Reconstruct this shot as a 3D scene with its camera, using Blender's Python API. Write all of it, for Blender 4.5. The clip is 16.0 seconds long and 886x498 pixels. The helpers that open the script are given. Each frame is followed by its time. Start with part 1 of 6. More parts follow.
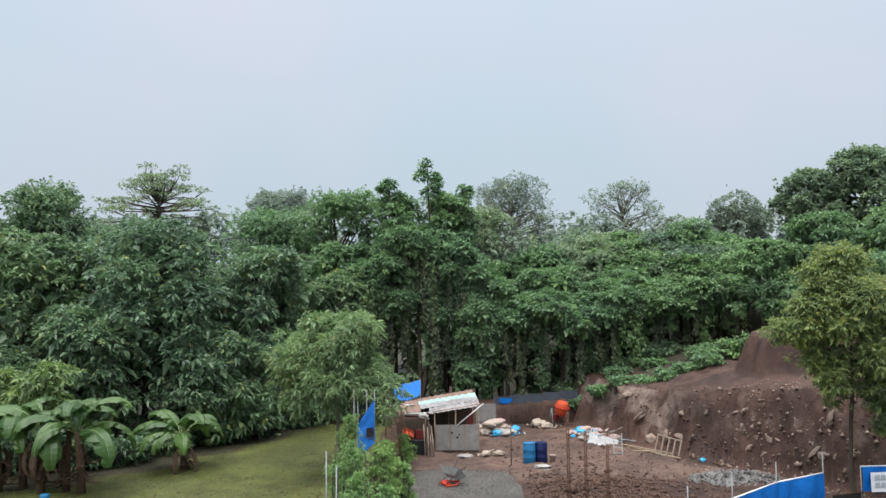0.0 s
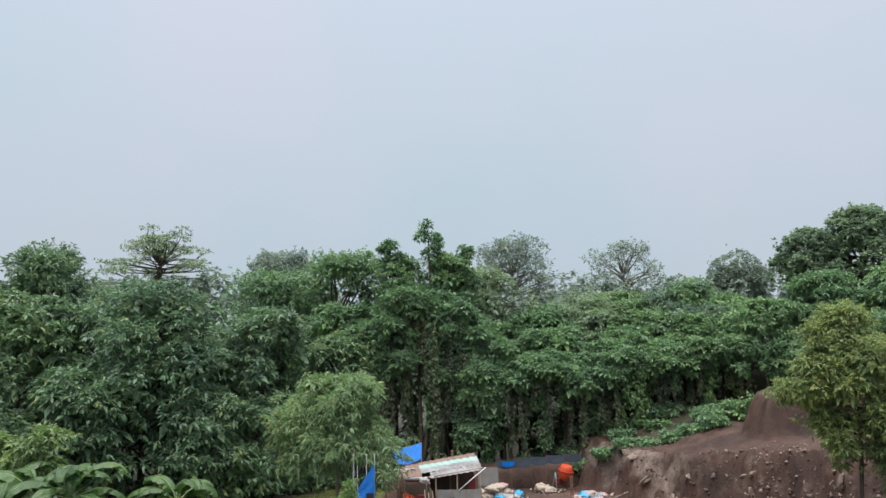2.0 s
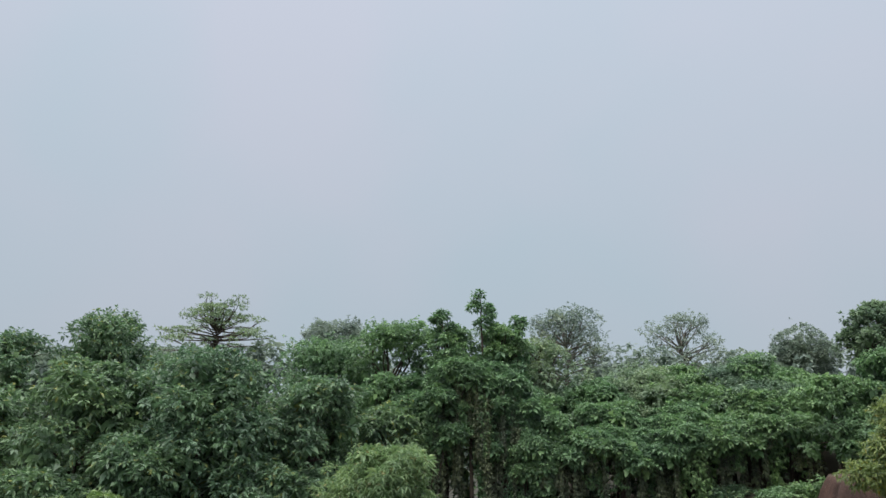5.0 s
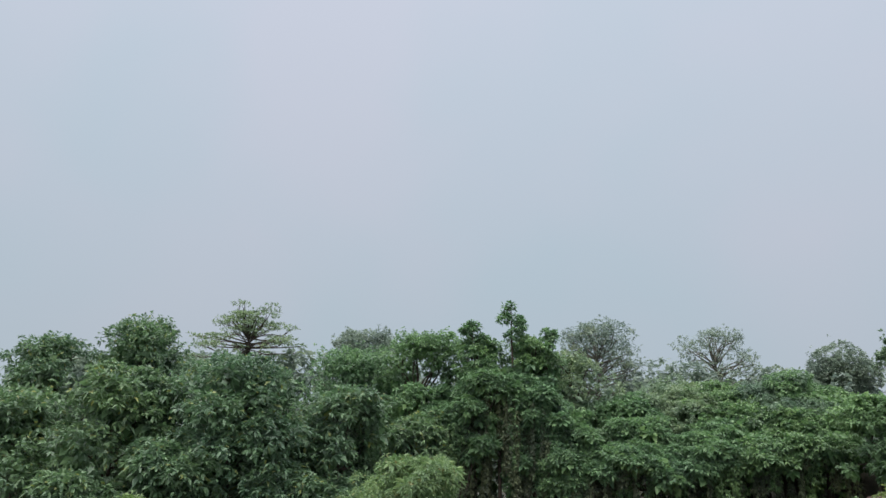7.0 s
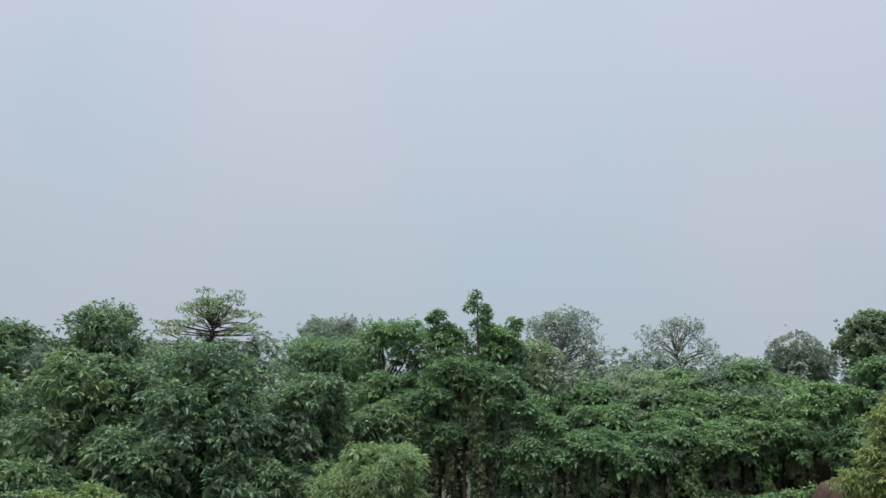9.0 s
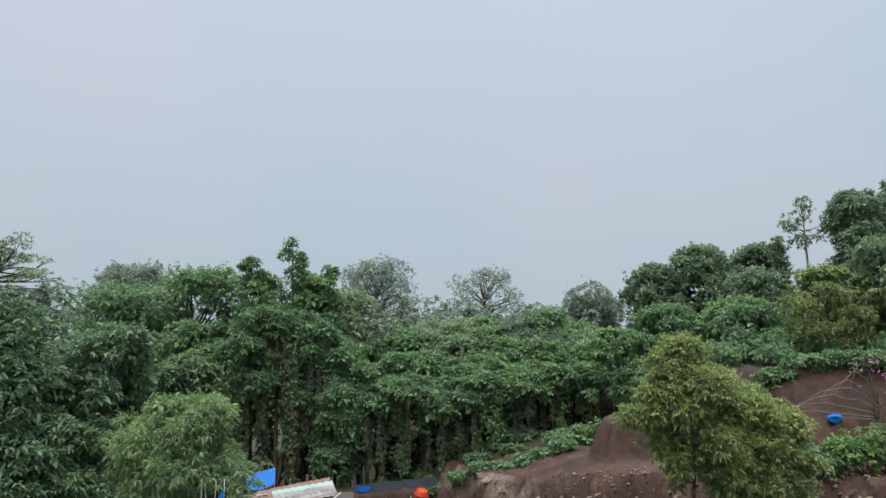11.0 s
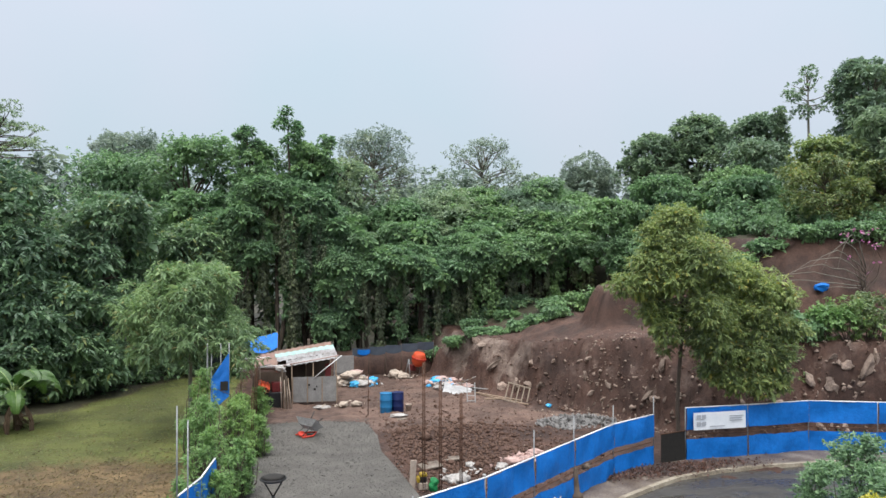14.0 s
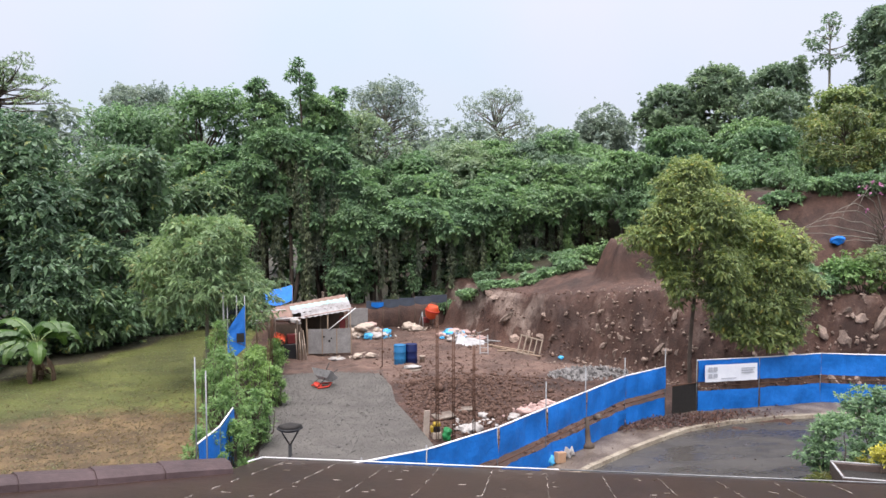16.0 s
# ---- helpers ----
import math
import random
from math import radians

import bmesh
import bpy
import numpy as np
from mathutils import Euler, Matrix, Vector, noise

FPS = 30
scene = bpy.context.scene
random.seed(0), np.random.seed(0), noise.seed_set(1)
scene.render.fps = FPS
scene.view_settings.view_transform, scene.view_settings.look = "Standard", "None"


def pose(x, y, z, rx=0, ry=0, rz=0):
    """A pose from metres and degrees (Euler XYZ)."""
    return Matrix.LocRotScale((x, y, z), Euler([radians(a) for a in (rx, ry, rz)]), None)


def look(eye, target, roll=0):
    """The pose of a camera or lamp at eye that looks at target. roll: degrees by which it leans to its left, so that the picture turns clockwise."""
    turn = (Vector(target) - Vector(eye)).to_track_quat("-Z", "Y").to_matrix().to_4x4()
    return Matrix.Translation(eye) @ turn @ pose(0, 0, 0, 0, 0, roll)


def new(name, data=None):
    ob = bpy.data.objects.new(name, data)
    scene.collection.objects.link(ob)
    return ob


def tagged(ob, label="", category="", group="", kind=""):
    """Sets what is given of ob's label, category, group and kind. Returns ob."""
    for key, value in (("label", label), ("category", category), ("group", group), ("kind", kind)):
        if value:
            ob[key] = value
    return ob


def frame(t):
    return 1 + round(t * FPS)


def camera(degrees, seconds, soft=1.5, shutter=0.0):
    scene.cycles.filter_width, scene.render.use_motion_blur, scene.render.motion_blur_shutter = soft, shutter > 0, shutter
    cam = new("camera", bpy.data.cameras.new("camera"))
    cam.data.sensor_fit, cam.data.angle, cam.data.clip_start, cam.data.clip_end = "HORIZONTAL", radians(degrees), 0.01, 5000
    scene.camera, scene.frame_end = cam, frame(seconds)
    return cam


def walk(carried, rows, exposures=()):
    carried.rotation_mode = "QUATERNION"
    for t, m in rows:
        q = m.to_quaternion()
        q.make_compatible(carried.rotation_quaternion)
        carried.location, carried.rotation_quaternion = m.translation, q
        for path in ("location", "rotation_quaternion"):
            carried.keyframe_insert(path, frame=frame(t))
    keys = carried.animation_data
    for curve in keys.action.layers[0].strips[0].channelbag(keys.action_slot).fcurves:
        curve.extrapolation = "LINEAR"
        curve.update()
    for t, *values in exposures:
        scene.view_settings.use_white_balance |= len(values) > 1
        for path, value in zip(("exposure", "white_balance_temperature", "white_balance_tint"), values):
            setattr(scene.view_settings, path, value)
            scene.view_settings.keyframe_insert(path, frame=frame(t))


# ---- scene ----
cam = camera(61.33, 16.0)
EYE, TILT, LEAN = 7.5, 4.0, 0.8
ROWS = [
    (0.0, 0.00, 0.00, 0.00), (0.5, 0.34, 1.37, 0.30), (1.0, 0.78, 2.45, 0.53), (1.5, 0.53, 3.35, 0.47),
    (2.0, 0.06, 4.62, 0.21), (2.5, -0.53, 5.67, -0.25), (3.0, -0.95, 6.58, -0.38), (3.5, -0.60, 7.46, -0.23),
    (4.0, 0.68, 8.57, -0.27), (4.5, 2.11, 9.53, -0.66), (5.0, 4.01, 9.99, -0.68), (5.2, 4.72, 9.97, -0.80),
    (7.5, 6.24, 10.91, -1.84), (8.0, 5.91, 10.92, -1.84), (8.5, 5.60, 10.73, -1.74), (9.0, 3.64, 9.98, -1.87),
    (9.5, -1.51, 8.39, -1.60), (10.0, -5.53, 7.12, -1.31), (10.2, -6.69, 6.85, -1.21), (12.3, -12.90, 4.75, -2.20),
    (12.5, -12.77, 3.70, -2.31), (13.0, -12.07, 0.20, -2.15), (13.5, -11.25, -2.20, -1.76), (14.0, -10.60, -3.47, -1.52),
    (14.5, -10.11, -4.61, -1.50), (15.0, -9.73, -5.63, -1.63), (15.5, -9.51, -6.52, -1.46), (16.0, -9.60, -7.08, -1.40),
]
EXPOSURES = [(0.0, 0.40, 6500, 10), (1.5, 0.33, 6500, 10), (3.0, 0.19, 6500, 10), (5.0, 0.07, 6500, 10), (8.0, 0.07, 6500, 10), (10.0, 0.13, 6500, 10), (12.5, 0.22, 6500, 10), (13.0, 0.42, 6500, 10), (14.0, 0.52, 6500, 10), (15.0, 0.62, 6500, 12), (16.0, 0.76, 6600, 18)]
walk(cam, [(t, pose(0, 0, EYE, TILT, LEAN, 0) @ pose(0, 0, 0, 90 + pitch, roll, yaw)) for t, yaw, pitch, roll in ROWS], EXPOSURES)

# ---- sky and sun: an overcast, hazy morning ----
world = bpy.data.worlds.new("overcast_sky")
scene.world = world
world.use_nodes = True
wn, wl = world.node_tree.nodes, world.node_tree.links
wn.clear()
sky = wn.new("ShaderNodeTexSky")
sky.sky_type, sky.sun_disc = "NISHITA", False
sky.sun_elevation, sky.sun_rotation = radians(62), radians(203)
sky.air_density, sky.dust_density = 1.0, 3.0
sky_bg = wn.new("ShaderNodeBackground")
sky_bg.inputs["Strength"].default_value = 0.05
wl.new(sky.outputs["Color"], sky_bg.inputs["Color"])
coord = wn.new("ShaderNodeTexCoord")
split = wn.new("ShaderNodeSeparateXYZ")
wl.new(coord.outputs["Generated"], split.inputs[0])
ramp = wn.new("ShaderNodeValToRGB")          # cloud deck, brighter towards the zenith
ramp.color_ramp.elements[0].position, ramp.color_ramp.elements[0].color = 0.0, (0.46, 0.53, 0.58, 1)
ramp.color_ramp.elements[1].position, ramp.color_ramp.elements[1].color = 1.0, (3.8, 3.9, 3.9, 1)
for at_z, colour in ((0.12, (0.47, 0.54, 0.60, 1)), (0.60, (0.60, 0.675, 0.765, 1))):
    ramp.color_ramp.elements.new(at_z).color = colour
wl.new(split.outputs["Z"], ramp.inputs["Fac"])
cloud_noise = wn.new("ShaderNodeTexNoise")
cloud_noise.inputs["Scale"].default_value, cloud_noise.inputs["Detail"].default_value = 2.2, 3
wl.new(coord.outputs["Generated"], cloud_noise.inputs["Vector"])
cloud_tint = wn.new("ShaderNodeValToRGB")
cloud_tint.color_ramp.elements[0].position, cloud_tint.color_ramp.elements[0].color = 0.35, (0.93, 0.98, 1.0, 1)
cloud_tint.color_ramp.elements[1].position, cloud_tint.color_ramp.elements[1].color = 0.65, (1.04, 0.99, 1.02, 1)
wl.new(cloud_noise.outputs["Fac"], cloud_tint.inputs["Fac"])
cloud_mul = wn.new("ShaderNodeMix")
cloud_mul.data_type, cloud_mul.blend_type = "RGBA", "MULTIPLY"
cloud_mul.inputs["Factor"].default_value = 1.0
wl.new(ramp.outputs["Color"], cloud_mul.inputs["A"])
wl.new(cloud_tint.outputs["Color"], cloud_mul.inputs["B"])
cloud_bg = wn.new("ShaderNodeBackground")
wl.new(cloud_mul.outputs["Result"], cloud_bg.inputs["Color"])
sky_mix = wn.new("ShaderNodeMixShader")
sky_mix.inputs["Fac"].default_value = 0.9
wl.new(sky_bg.outputs[0], sky_mix.inputs[1])
wl.new(cloud_bg.outputs[0], sky_mix.inputs[2])
wl.new(sky_mix.outputs[0], wn.new("ShaderNodeOutputWorld").inputs["Surface"])

sun_data = bpy.data.lights.new("sun", "SUN")
sun_data.energy, sun_data.angle, sun_data.color = 1.5, radians(60), (1.0, 0.96, 0.9)
sun = new("sun", sun_data)
sun.matrix_world = look((-10, -16, 58), (2, 12, 0))


# ---- materials ----
def nodes_of(name):
    m = bpy.data.materials.new(name)
    m.use_nodes = True
    nt = m.node_tree
    return m, nt.nodes, nt.links, nt.nodes["Principled BSDF"]


def ramp_of(n, stops):
    r = n.new("ShaderNodeValToRGB")
    while len(r.color_ramp.elements) < len(stops):
        r.color_ramp.elements.new(0.5)
    for e, (p, c) in zip(r.color_ramp.elements, stops):
        e.position, e.color = p, (*c, 1)
    return r


def noise_of(n, l, scale, detail=5, rough=0.6, space="Object", stretch=None):
    tc = n.new("ShaderNodeTexCoord")
    src = tc.outputs[space]
    if stretch:
        mp = n.new("ShaderNodeMapping")
        mp.inputs["Scale"].default_value = stretch
        l.new(src, mp.inputs["Vector"])
        src = mp.outputs[0]
    t = n.new("ShaderNodeTexNoise")
    t.inputs["Scale"].default_value, t.inputs["Detail"].default_value, t.inputs["Roughness"].default_value = scale, detail, rough
    l.new(src, t.inputs["Vector"])
    return t


def mix_of(n, l, fac, a, b, blend="MIX"):
    m = n.new("ShaderNodeMix")
    m.data_type, m.blend_type = "RGBA", blend
    for sock, v in (("Factor", fac), ("A", a), ("B", b)):
        if isinstance(v, (int, float)):
            m.inputs[sock].default_value = v
        elif isinstance(v, tuple):
            m.inputs[sock].default_value = (*v, 1)
        else:
            l.new(v, m.inputs[sock])
    return m.outputs["Result"]


def surface(name, stops, scale, rough=0.8, metal=0.0, fine=None, bump=0.3, bump_scale=None, spec=0.3, stretch=None, fine_mix=0.5, random_tint=0.0):
    """Two scales of noise through a colour ramp, with relief."""
    m, n, l, b = nodes_of(name)
    big = noise_of(n, l, scale, stretch=stretch)
    colour = ramp_of(n, stops)
    small = noise_of(n, l, fine or scale * 9, 6, 0.7, stretch=stretch)
    add = n.new("ShaderNodeMix")
    add.data_type = "FLOAT"
    add.inputs["Factor"].default_value = fine_mix
    l.new(big.outputs["Fac"], add.inputs["A"])
    l.new(small.outputs["Fac"], add.inputs["B"])
    l.new(add.outputs["Result"], colour.inputs["Fac"])
    out = colour.outputs["Color"]
    if random_tint:
        info = n.new("ShaderNodeObjectInfo")
        g = ramp_of(n, [(0, (1 - random_tint,) * 3), (1, (1 + random_tint,) * 3)])
        l.new(info.outputs["Random"], g.inputs["Fac"])
        out = mix_of(n, l, 1.0, out, g.outputs["Color"], "MULTIPLY")
    l.new(out, b.inputs["Base Color"])
    b.inputs["Roughness"].default_value, b.inputs["Metallic"].default_value = rough, metal
    b.inputs["Specular IOR Level"].default_value = spec
    if bump:
        bp = n.new("ShaderNodeBump")
        bp.inputs["Strength"].default_value, bp.inputs["Distance"].default_value = bump, bump_scale or 0.03
        l.new(small.outputs["Fac"], bp.inputs["Height"])
        l.new(bp.outputs[0], b.inputs["Normal"])
    return m


def leaf_material(name, dark, mid, light, rare=None, gloss=0.5, through_light=0.38, sheen=0.5):
    """Leaves: every leaf has its own tone, patches differ over a few metres, and light shines through."""
    m, n, l, b = nodes_of(name)
    geo = n.new("ShaderNodeNewGeometry")
    stops = [(0.0, dark), (0.45, mid), (0.9, light)]
    if rare:
        stops += [(0.955, light), (0.975, rare)]
    r = ramp_of(n, stops)
    l.new(geo.outputs["Random Per Island"], r.inputs["Fac"])
    patch = noise_of(n, l, 0.35, 3, 0.5)
    tone = ramp_of(n, [(0.3, (0.72, 0.76, 0.8)), (0.7, (1.25, 1.2, 1.0))])
    l.new(patch.outputs["Fac"], tone.inputs["Fac"])
    c = mix_of(n, l, 1.0, r.outputs["Color"], tone.outputs["Color"], "MULTIPLY")
    own = n.new("ShaderNodeObjectInfo")
    hue = ramp_of(n, [(0.0, (0.86, 0.90, 0.96)), (0.5, (1.0, 1.0, 1.0)), (1.0, (1.16, 1.09, 0.95))])
    l.new(own.outputs["Random"], hue.inputs["Fac"])
    c = mix_of(n, l, 1.0, c, hue.outputs["Color"], "MULTIPLY")
    l.new(c, b.inputs["Base Color"])
    # Greyish sheen lightens the foliage in place of haze.
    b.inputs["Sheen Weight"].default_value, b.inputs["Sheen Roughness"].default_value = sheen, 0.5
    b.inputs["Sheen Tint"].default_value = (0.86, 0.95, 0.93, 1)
    b.inputs["Roughness"].default_value, b.inputs["Specular IOR Level"].default_value = gloss, 0.5
    tl = n.new("ShaderNodeBsdfTranslucent")
    l.new(c, tl.inputs["Color"])
    mx = n.new("ShaderNodeMixShader")
    mx.inputs["Fac"].default_value = through_light
    l.new(b.outputs[0], mx.inputs[1])
    l.new(tl.outputs[0], mx.inputs[2])
    l.new(mx.outputs[0], n["Material Output"].inputs["Surface"])
    return m


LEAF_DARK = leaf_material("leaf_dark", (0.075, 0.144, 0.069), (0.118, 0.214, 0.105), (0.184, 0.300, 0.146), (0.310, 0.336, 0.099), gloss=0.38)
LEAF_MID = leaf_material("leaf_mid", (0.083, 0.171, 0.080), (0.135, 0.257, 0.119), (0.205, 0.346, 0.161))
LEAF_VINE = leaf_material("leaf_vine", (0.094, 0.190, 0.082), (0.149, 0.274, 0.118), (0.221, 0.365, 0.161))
# Hill leaves: a lesser share of distance haze mixed into the colour.
LEAF_HALF_HAZED = leaf_material("leaf_half_hazed", (0.125, 0.201, 0.122), (0.176, 0.265, 0.165), (0.242, 0.339, 0.214))
# Skyline leaves: distance haze painted in as a pale grey-green tone.
LEAF_HAZED = leaf_material("leaf_hazed", (0.179, 0.237, 0.193), (0.226, 0.289, 0.237), (0.280, 0.343, 0.282))
LEAF_OLIVE = leaf_material("leaf_olive", (0.115, 0.181, 0.060), (0.186, 0.271, 0.089), (0.288, 0.360, 0.117), (0.420, 0.380, 0.092))
LEAF_FEATHER = leaf_material("leaf_feather", (0.121, 0.211, 0.084), (0.184, 0.294, 0.117), (0.259, 0.367, 0.149), (0.302, 0.270, 0.108))
LEAF_BRIGHT = leaf_material("leaf_bright", (0.105, 0.185, 0.050), (0.160, 0.260, 0.072), (0.230, 0.330, 0.098))
LEAF_YELLOW = leaf_material("leaf_yellow", (0.30, 0.30, 0.02), (0.45, 0.42, 0.03), (0.60, 0.55, 0.06))
LEAF_AUTUMN = leaf_material("leaf_autumn", (0.100, 0.165, 0.058), (0.155, 0.225, 0.072), (0.225, 0.270, 0.088), (0.38, 0.27, 0.06))
LEAF_BROWN = leaf_material("leaf_brown", (0.050, 0.022, 0.015), (0.105, 0.042, 0.028), (0.17, 0.075, 0.05))
BANANA_LEAF = leaf_material("banana_leaf", (0.034, 0.082, 0.023), (0.054, 0.121, 0.031), (0.094, 0.184, 0.045), gloss=0.35, through_light=0.35, sheen=0.12)
GRASS_BLADE = leaf_material("grass_blade", (0.095, 0.135, 0.026), (0.140, 0.175, 0.036), (0.195, 0.205, 0.058))
STRAW_BLADE = leaf_material("straw_blade", (0.085, 0.058, 0.026), (0.18, 0.128, 0.058), (0.28, 0.21, 0.10))
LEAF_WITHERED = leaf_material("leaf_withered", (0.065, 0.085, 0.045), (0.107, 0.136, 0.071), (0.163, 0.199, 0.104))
BARK = surface("bark", [(0.3, (0.05, 0.04, 0.03)), (0.7, (0.13, 0.10, 0.08))], 6, 0.9, stretch=(1, 1, 0.3), bump=0.6)
BARK_PALE = surface("bark_pale", [(0.3, (0.12, 0.11, 0.09)), (0.7, (0.26, 0.24, 0.2))], 6, 0.9, stretch=(1, 1, 0.3), bump=0.6)
NET_BLACK = surface("black_net", [(0.3, (0.012, 0.011, 0.010)), (0.7, (0.03, 0.027, 0.024))], 8, 0.85)
TIN_PALE = surface("bent_pale_sheet", [(0.3, (0.22, 0.215, 0.21)), (0.7, (0.45, 0.45, 0.45))], 3, 0.5, fine=12)
DRY_LEAF = surface("dry_leaf", [(0.3, (0.050, 0.032, 0.022)), (0.7, (0.165, 0.110, 0.072))], 8, 0.9, stretch=(3, 3, 0.5))
STEEL = surface("galvanised_steel", [(0.3, (0.17, 0.175, 0.18)), (0.7, (0.30, 0.31, 0.315))], 12, 0.45, 0.6, bump=0.1)
WHITE_PAINT = surface("white_paint", [(0.3, (0.68, 0.68, 0.67)), (0.7, (0.82, 0.82, 0.81))], 8, 0.5, bump=0.05)
RUST = surface("rusty_rebar", [(0.3, (0.06, 0.035, 0.025)), (0.7, (0.16, 0.08, 0.05))], 30, 0.85, 0.2)
WOOD = surface("weathered_wood", [(0.3, (0.16, 0.11, 0.075)), (0.7, (0.33, 0.25, 0.18))], 7, 0.8, stretch=(1, 1, 0.2))
WOOD_DARK = surface("wet_wood", [(0.3, (0.055, 0.04, 0.03)), (0.7, (0.13, 0.095, 0.07))], 7, 0.7, stretch=(1, 1, 0.2))
TARP_BLUE = surface("blue_tarpaulin", [(0.3, (0.004, 0.112, 0.42)), (0.7, (0.008, 0.172, 0.58))], 3, 0.5, bump=0.5, fine=6, bump_scale=0.06, spec=0.2)
TARP_GREY = surface("dark_netting", [(0.3, (0.035, 0.045, 0.06)), (0.7, (0.07, 0.085, 0.11))], 3, 0.8)
CONCRETE = surface("wet_concrete", [(0.36, (0.050, 0.034, 0.025)), (0.5, (0.125, 0.097, 0.075)), (0.64, (0.235, 0.20, 0.165))], 1.2, 0.5, fine=18)
PLYWOOD_GREY = surface("stained_plywood", [(0.3, (0.13, 0.125, 0.12)), (0.7, (0.30, 0.29, 0.28))], 2.2, 0.75, fine=14)
BAG_WHITE = surface("woven_sack", [(0.3, (0.20, 0.175, 0.155)), (0.7, (0.47, 0.45, 0.43))], 6, 0.7, bump=0.5)
BAG_BEIGE = surface("cement_sack", [(0.3, (0.28, 0.22, 0.17)), (0.7, (0.50, 0.42, 0.35))], 6, 0.8, bump=0.5)
BAG_PINK = surface("pinkish_sack", [(0.3, (0.30, 0.18, 0.155)), (0.7, (0.54, 0.40, 0.36))], 6, 0.8, bump=0.5)
BAG_BLUE = surface("blue_plastic", [(0.3, (0.03, 0.28, 0.55)), (0.7, (0.08, 0.42, 0.70))], 6, 0.4, bump=0.4)
STONE_GREY = surface("broken_stone", [(0.3, (0.10, 0.095, 0.09)), (0.7, (0.27, 0.26, 0.25))], 5, 0.75, bump=0.6, random_tint=0.3)
SOIL_CLOD = surface("soil_clod", [(0.3, (0.050, 0.027, 0.019)), (0.7, (0.135, 0.080, 0.058))], 6, 0.85, bump=0.5)
STONE_TAN = surface("earthy_boulder", [(0.3, (0.095, 0.060, 0.046)), (0.7, (0.37, 0.29, 0.235))], 4, 0.85, bump=0.7, random_tint=0.3)
ORANGE = surface("orange_paint", [(0.3, (0.40, 0.045, 0.014)), (0.7, (0.55, 0.080, 0.026))], 6, 0.5)
RED = surface("red_paint", [(0.3, (0.38, 0.03, 0.02)), (0.7, (0.55, 0.06, 0.035))], 6, 0.5)
DARK_RED = surface("dark_red_paint", [(0.3, (0.10, 0.015, 0.015)), (0.7, (0.18, 0.03, 0.03))], 6, 0.6)
DRUM_BLUE = surface("light_blue_drum", [(0.3, (0.014, 0.12, 0.27)), (0.7, (0.026, 0.17, 0.35))], 4, 0.4)
DRUM_NAVY = surface("dark_blue_drum", [(0.3, (0.006, 0.012, 0.055)), (0.7, (0.010, 0.021, 0.095))], 4, 0.4)
GREEN_PLASTIC = surface("green_plastic", [(0.3, (0.008, 0.13, 0.04)), (0.7, (0.014, 0.20, 0.06))], 5, 0.5)
YELLOW_PAINT = surface("yellow_paint", [(0.3, (0.24, 0.16, 0.015)), (0.7, (0.36, 0.25, 0.025))], 5, 0.5)
BLACK = surface("black_metal", [(0.3, (0.012, 0.012, 0.013)), (0.7, (0.03, 0.03, 0.032))], 8, 0.4)
CARDBOARD = surface("cardboard", [(0.3, (0.34, 0.20, 0.12)), (0.7, (0.50, 0.32, 0.20))], 5, 0.85)
ROOF_BROWN = surface("brown_roof_sheet", [(0.3, (0.013, 0.0065, 0.0045)), (0.7, (0.046, 0.025, 0.017))], 1.1, 0.34, fine=9, bump=0.35, spec=0.2)
RIDGE_BROWN = surface("ridge_tile", [(0.3, (0.034, 0.021, 0.021)), (0.7, (0.082, 0.052, 0.052))], 2.5, 0.45, fine=14, bump=0.4, spec=0.25)
ROOF_TIN = surface("corrugated_tin", [(0.36, (0.14, 0.10, 0.085)), (0.48, (0.32, 0.31, 0.31)), (0.7, (0.48, 0.475, 0.475))], 1.5, 0.45, 0.3, fine=10)
ROOF_TIN_GREEN = surface("green_tin", [(0.3, (0.20, 0.36, 0.33)), (0.7, (0.42, 0.56, 0.52))], 1.5, 0.5, 0.1, fine=10)
ROOF_RUST = surface("rusty_tin", [(0.3, (0.14, 0.08, 0.06)), (0.7, (0.30, 0.20, 0.16))], 1.5, 0.7, 0.1, fine=10)
SIGN_WHITE = surface("printed_banner", [(0.3, (0.62, 0.66, 0.72)), (0.7, (0.80, 0.82, 0.85))], 3, 0.5, bump=0.1)
SIGN_INK = surface("banner_ink", [(0.3, (0.30, 0.32, 0.36)), (0.7, (0.42, 0.44, 0.48))], 3, 0.6, bump=0)
PLASTER = surface("planter_brown", [(0.3, (0.05, 0.035, 0.03)), (0.7, (0.10, 0.075, 0.065))], 3, 0.6)
FLOWER = leaf_material("flower_pink", (0.35, 0.10, 0.30), (0.45, 0.16, 0.40), (0.55, 0.25, 0.5))
GRAVEL = surface("gravel_stone", [(0.3, (0.075, 0.070, 0.065)), (0.7, (0.22, 0.208, 0.192))], 9, 0.75, fine=40, random_tint=0.25)
GRAVEL_BED = surface("gravel_bed", [(0.30, (0.040, 0.036, 0.032)), (0.70, (0.145, 0.134, 0.120))], 0.9, 0.75, fine=30, bump=1.0, bump_scale=0.03, fine_mix=0.5)


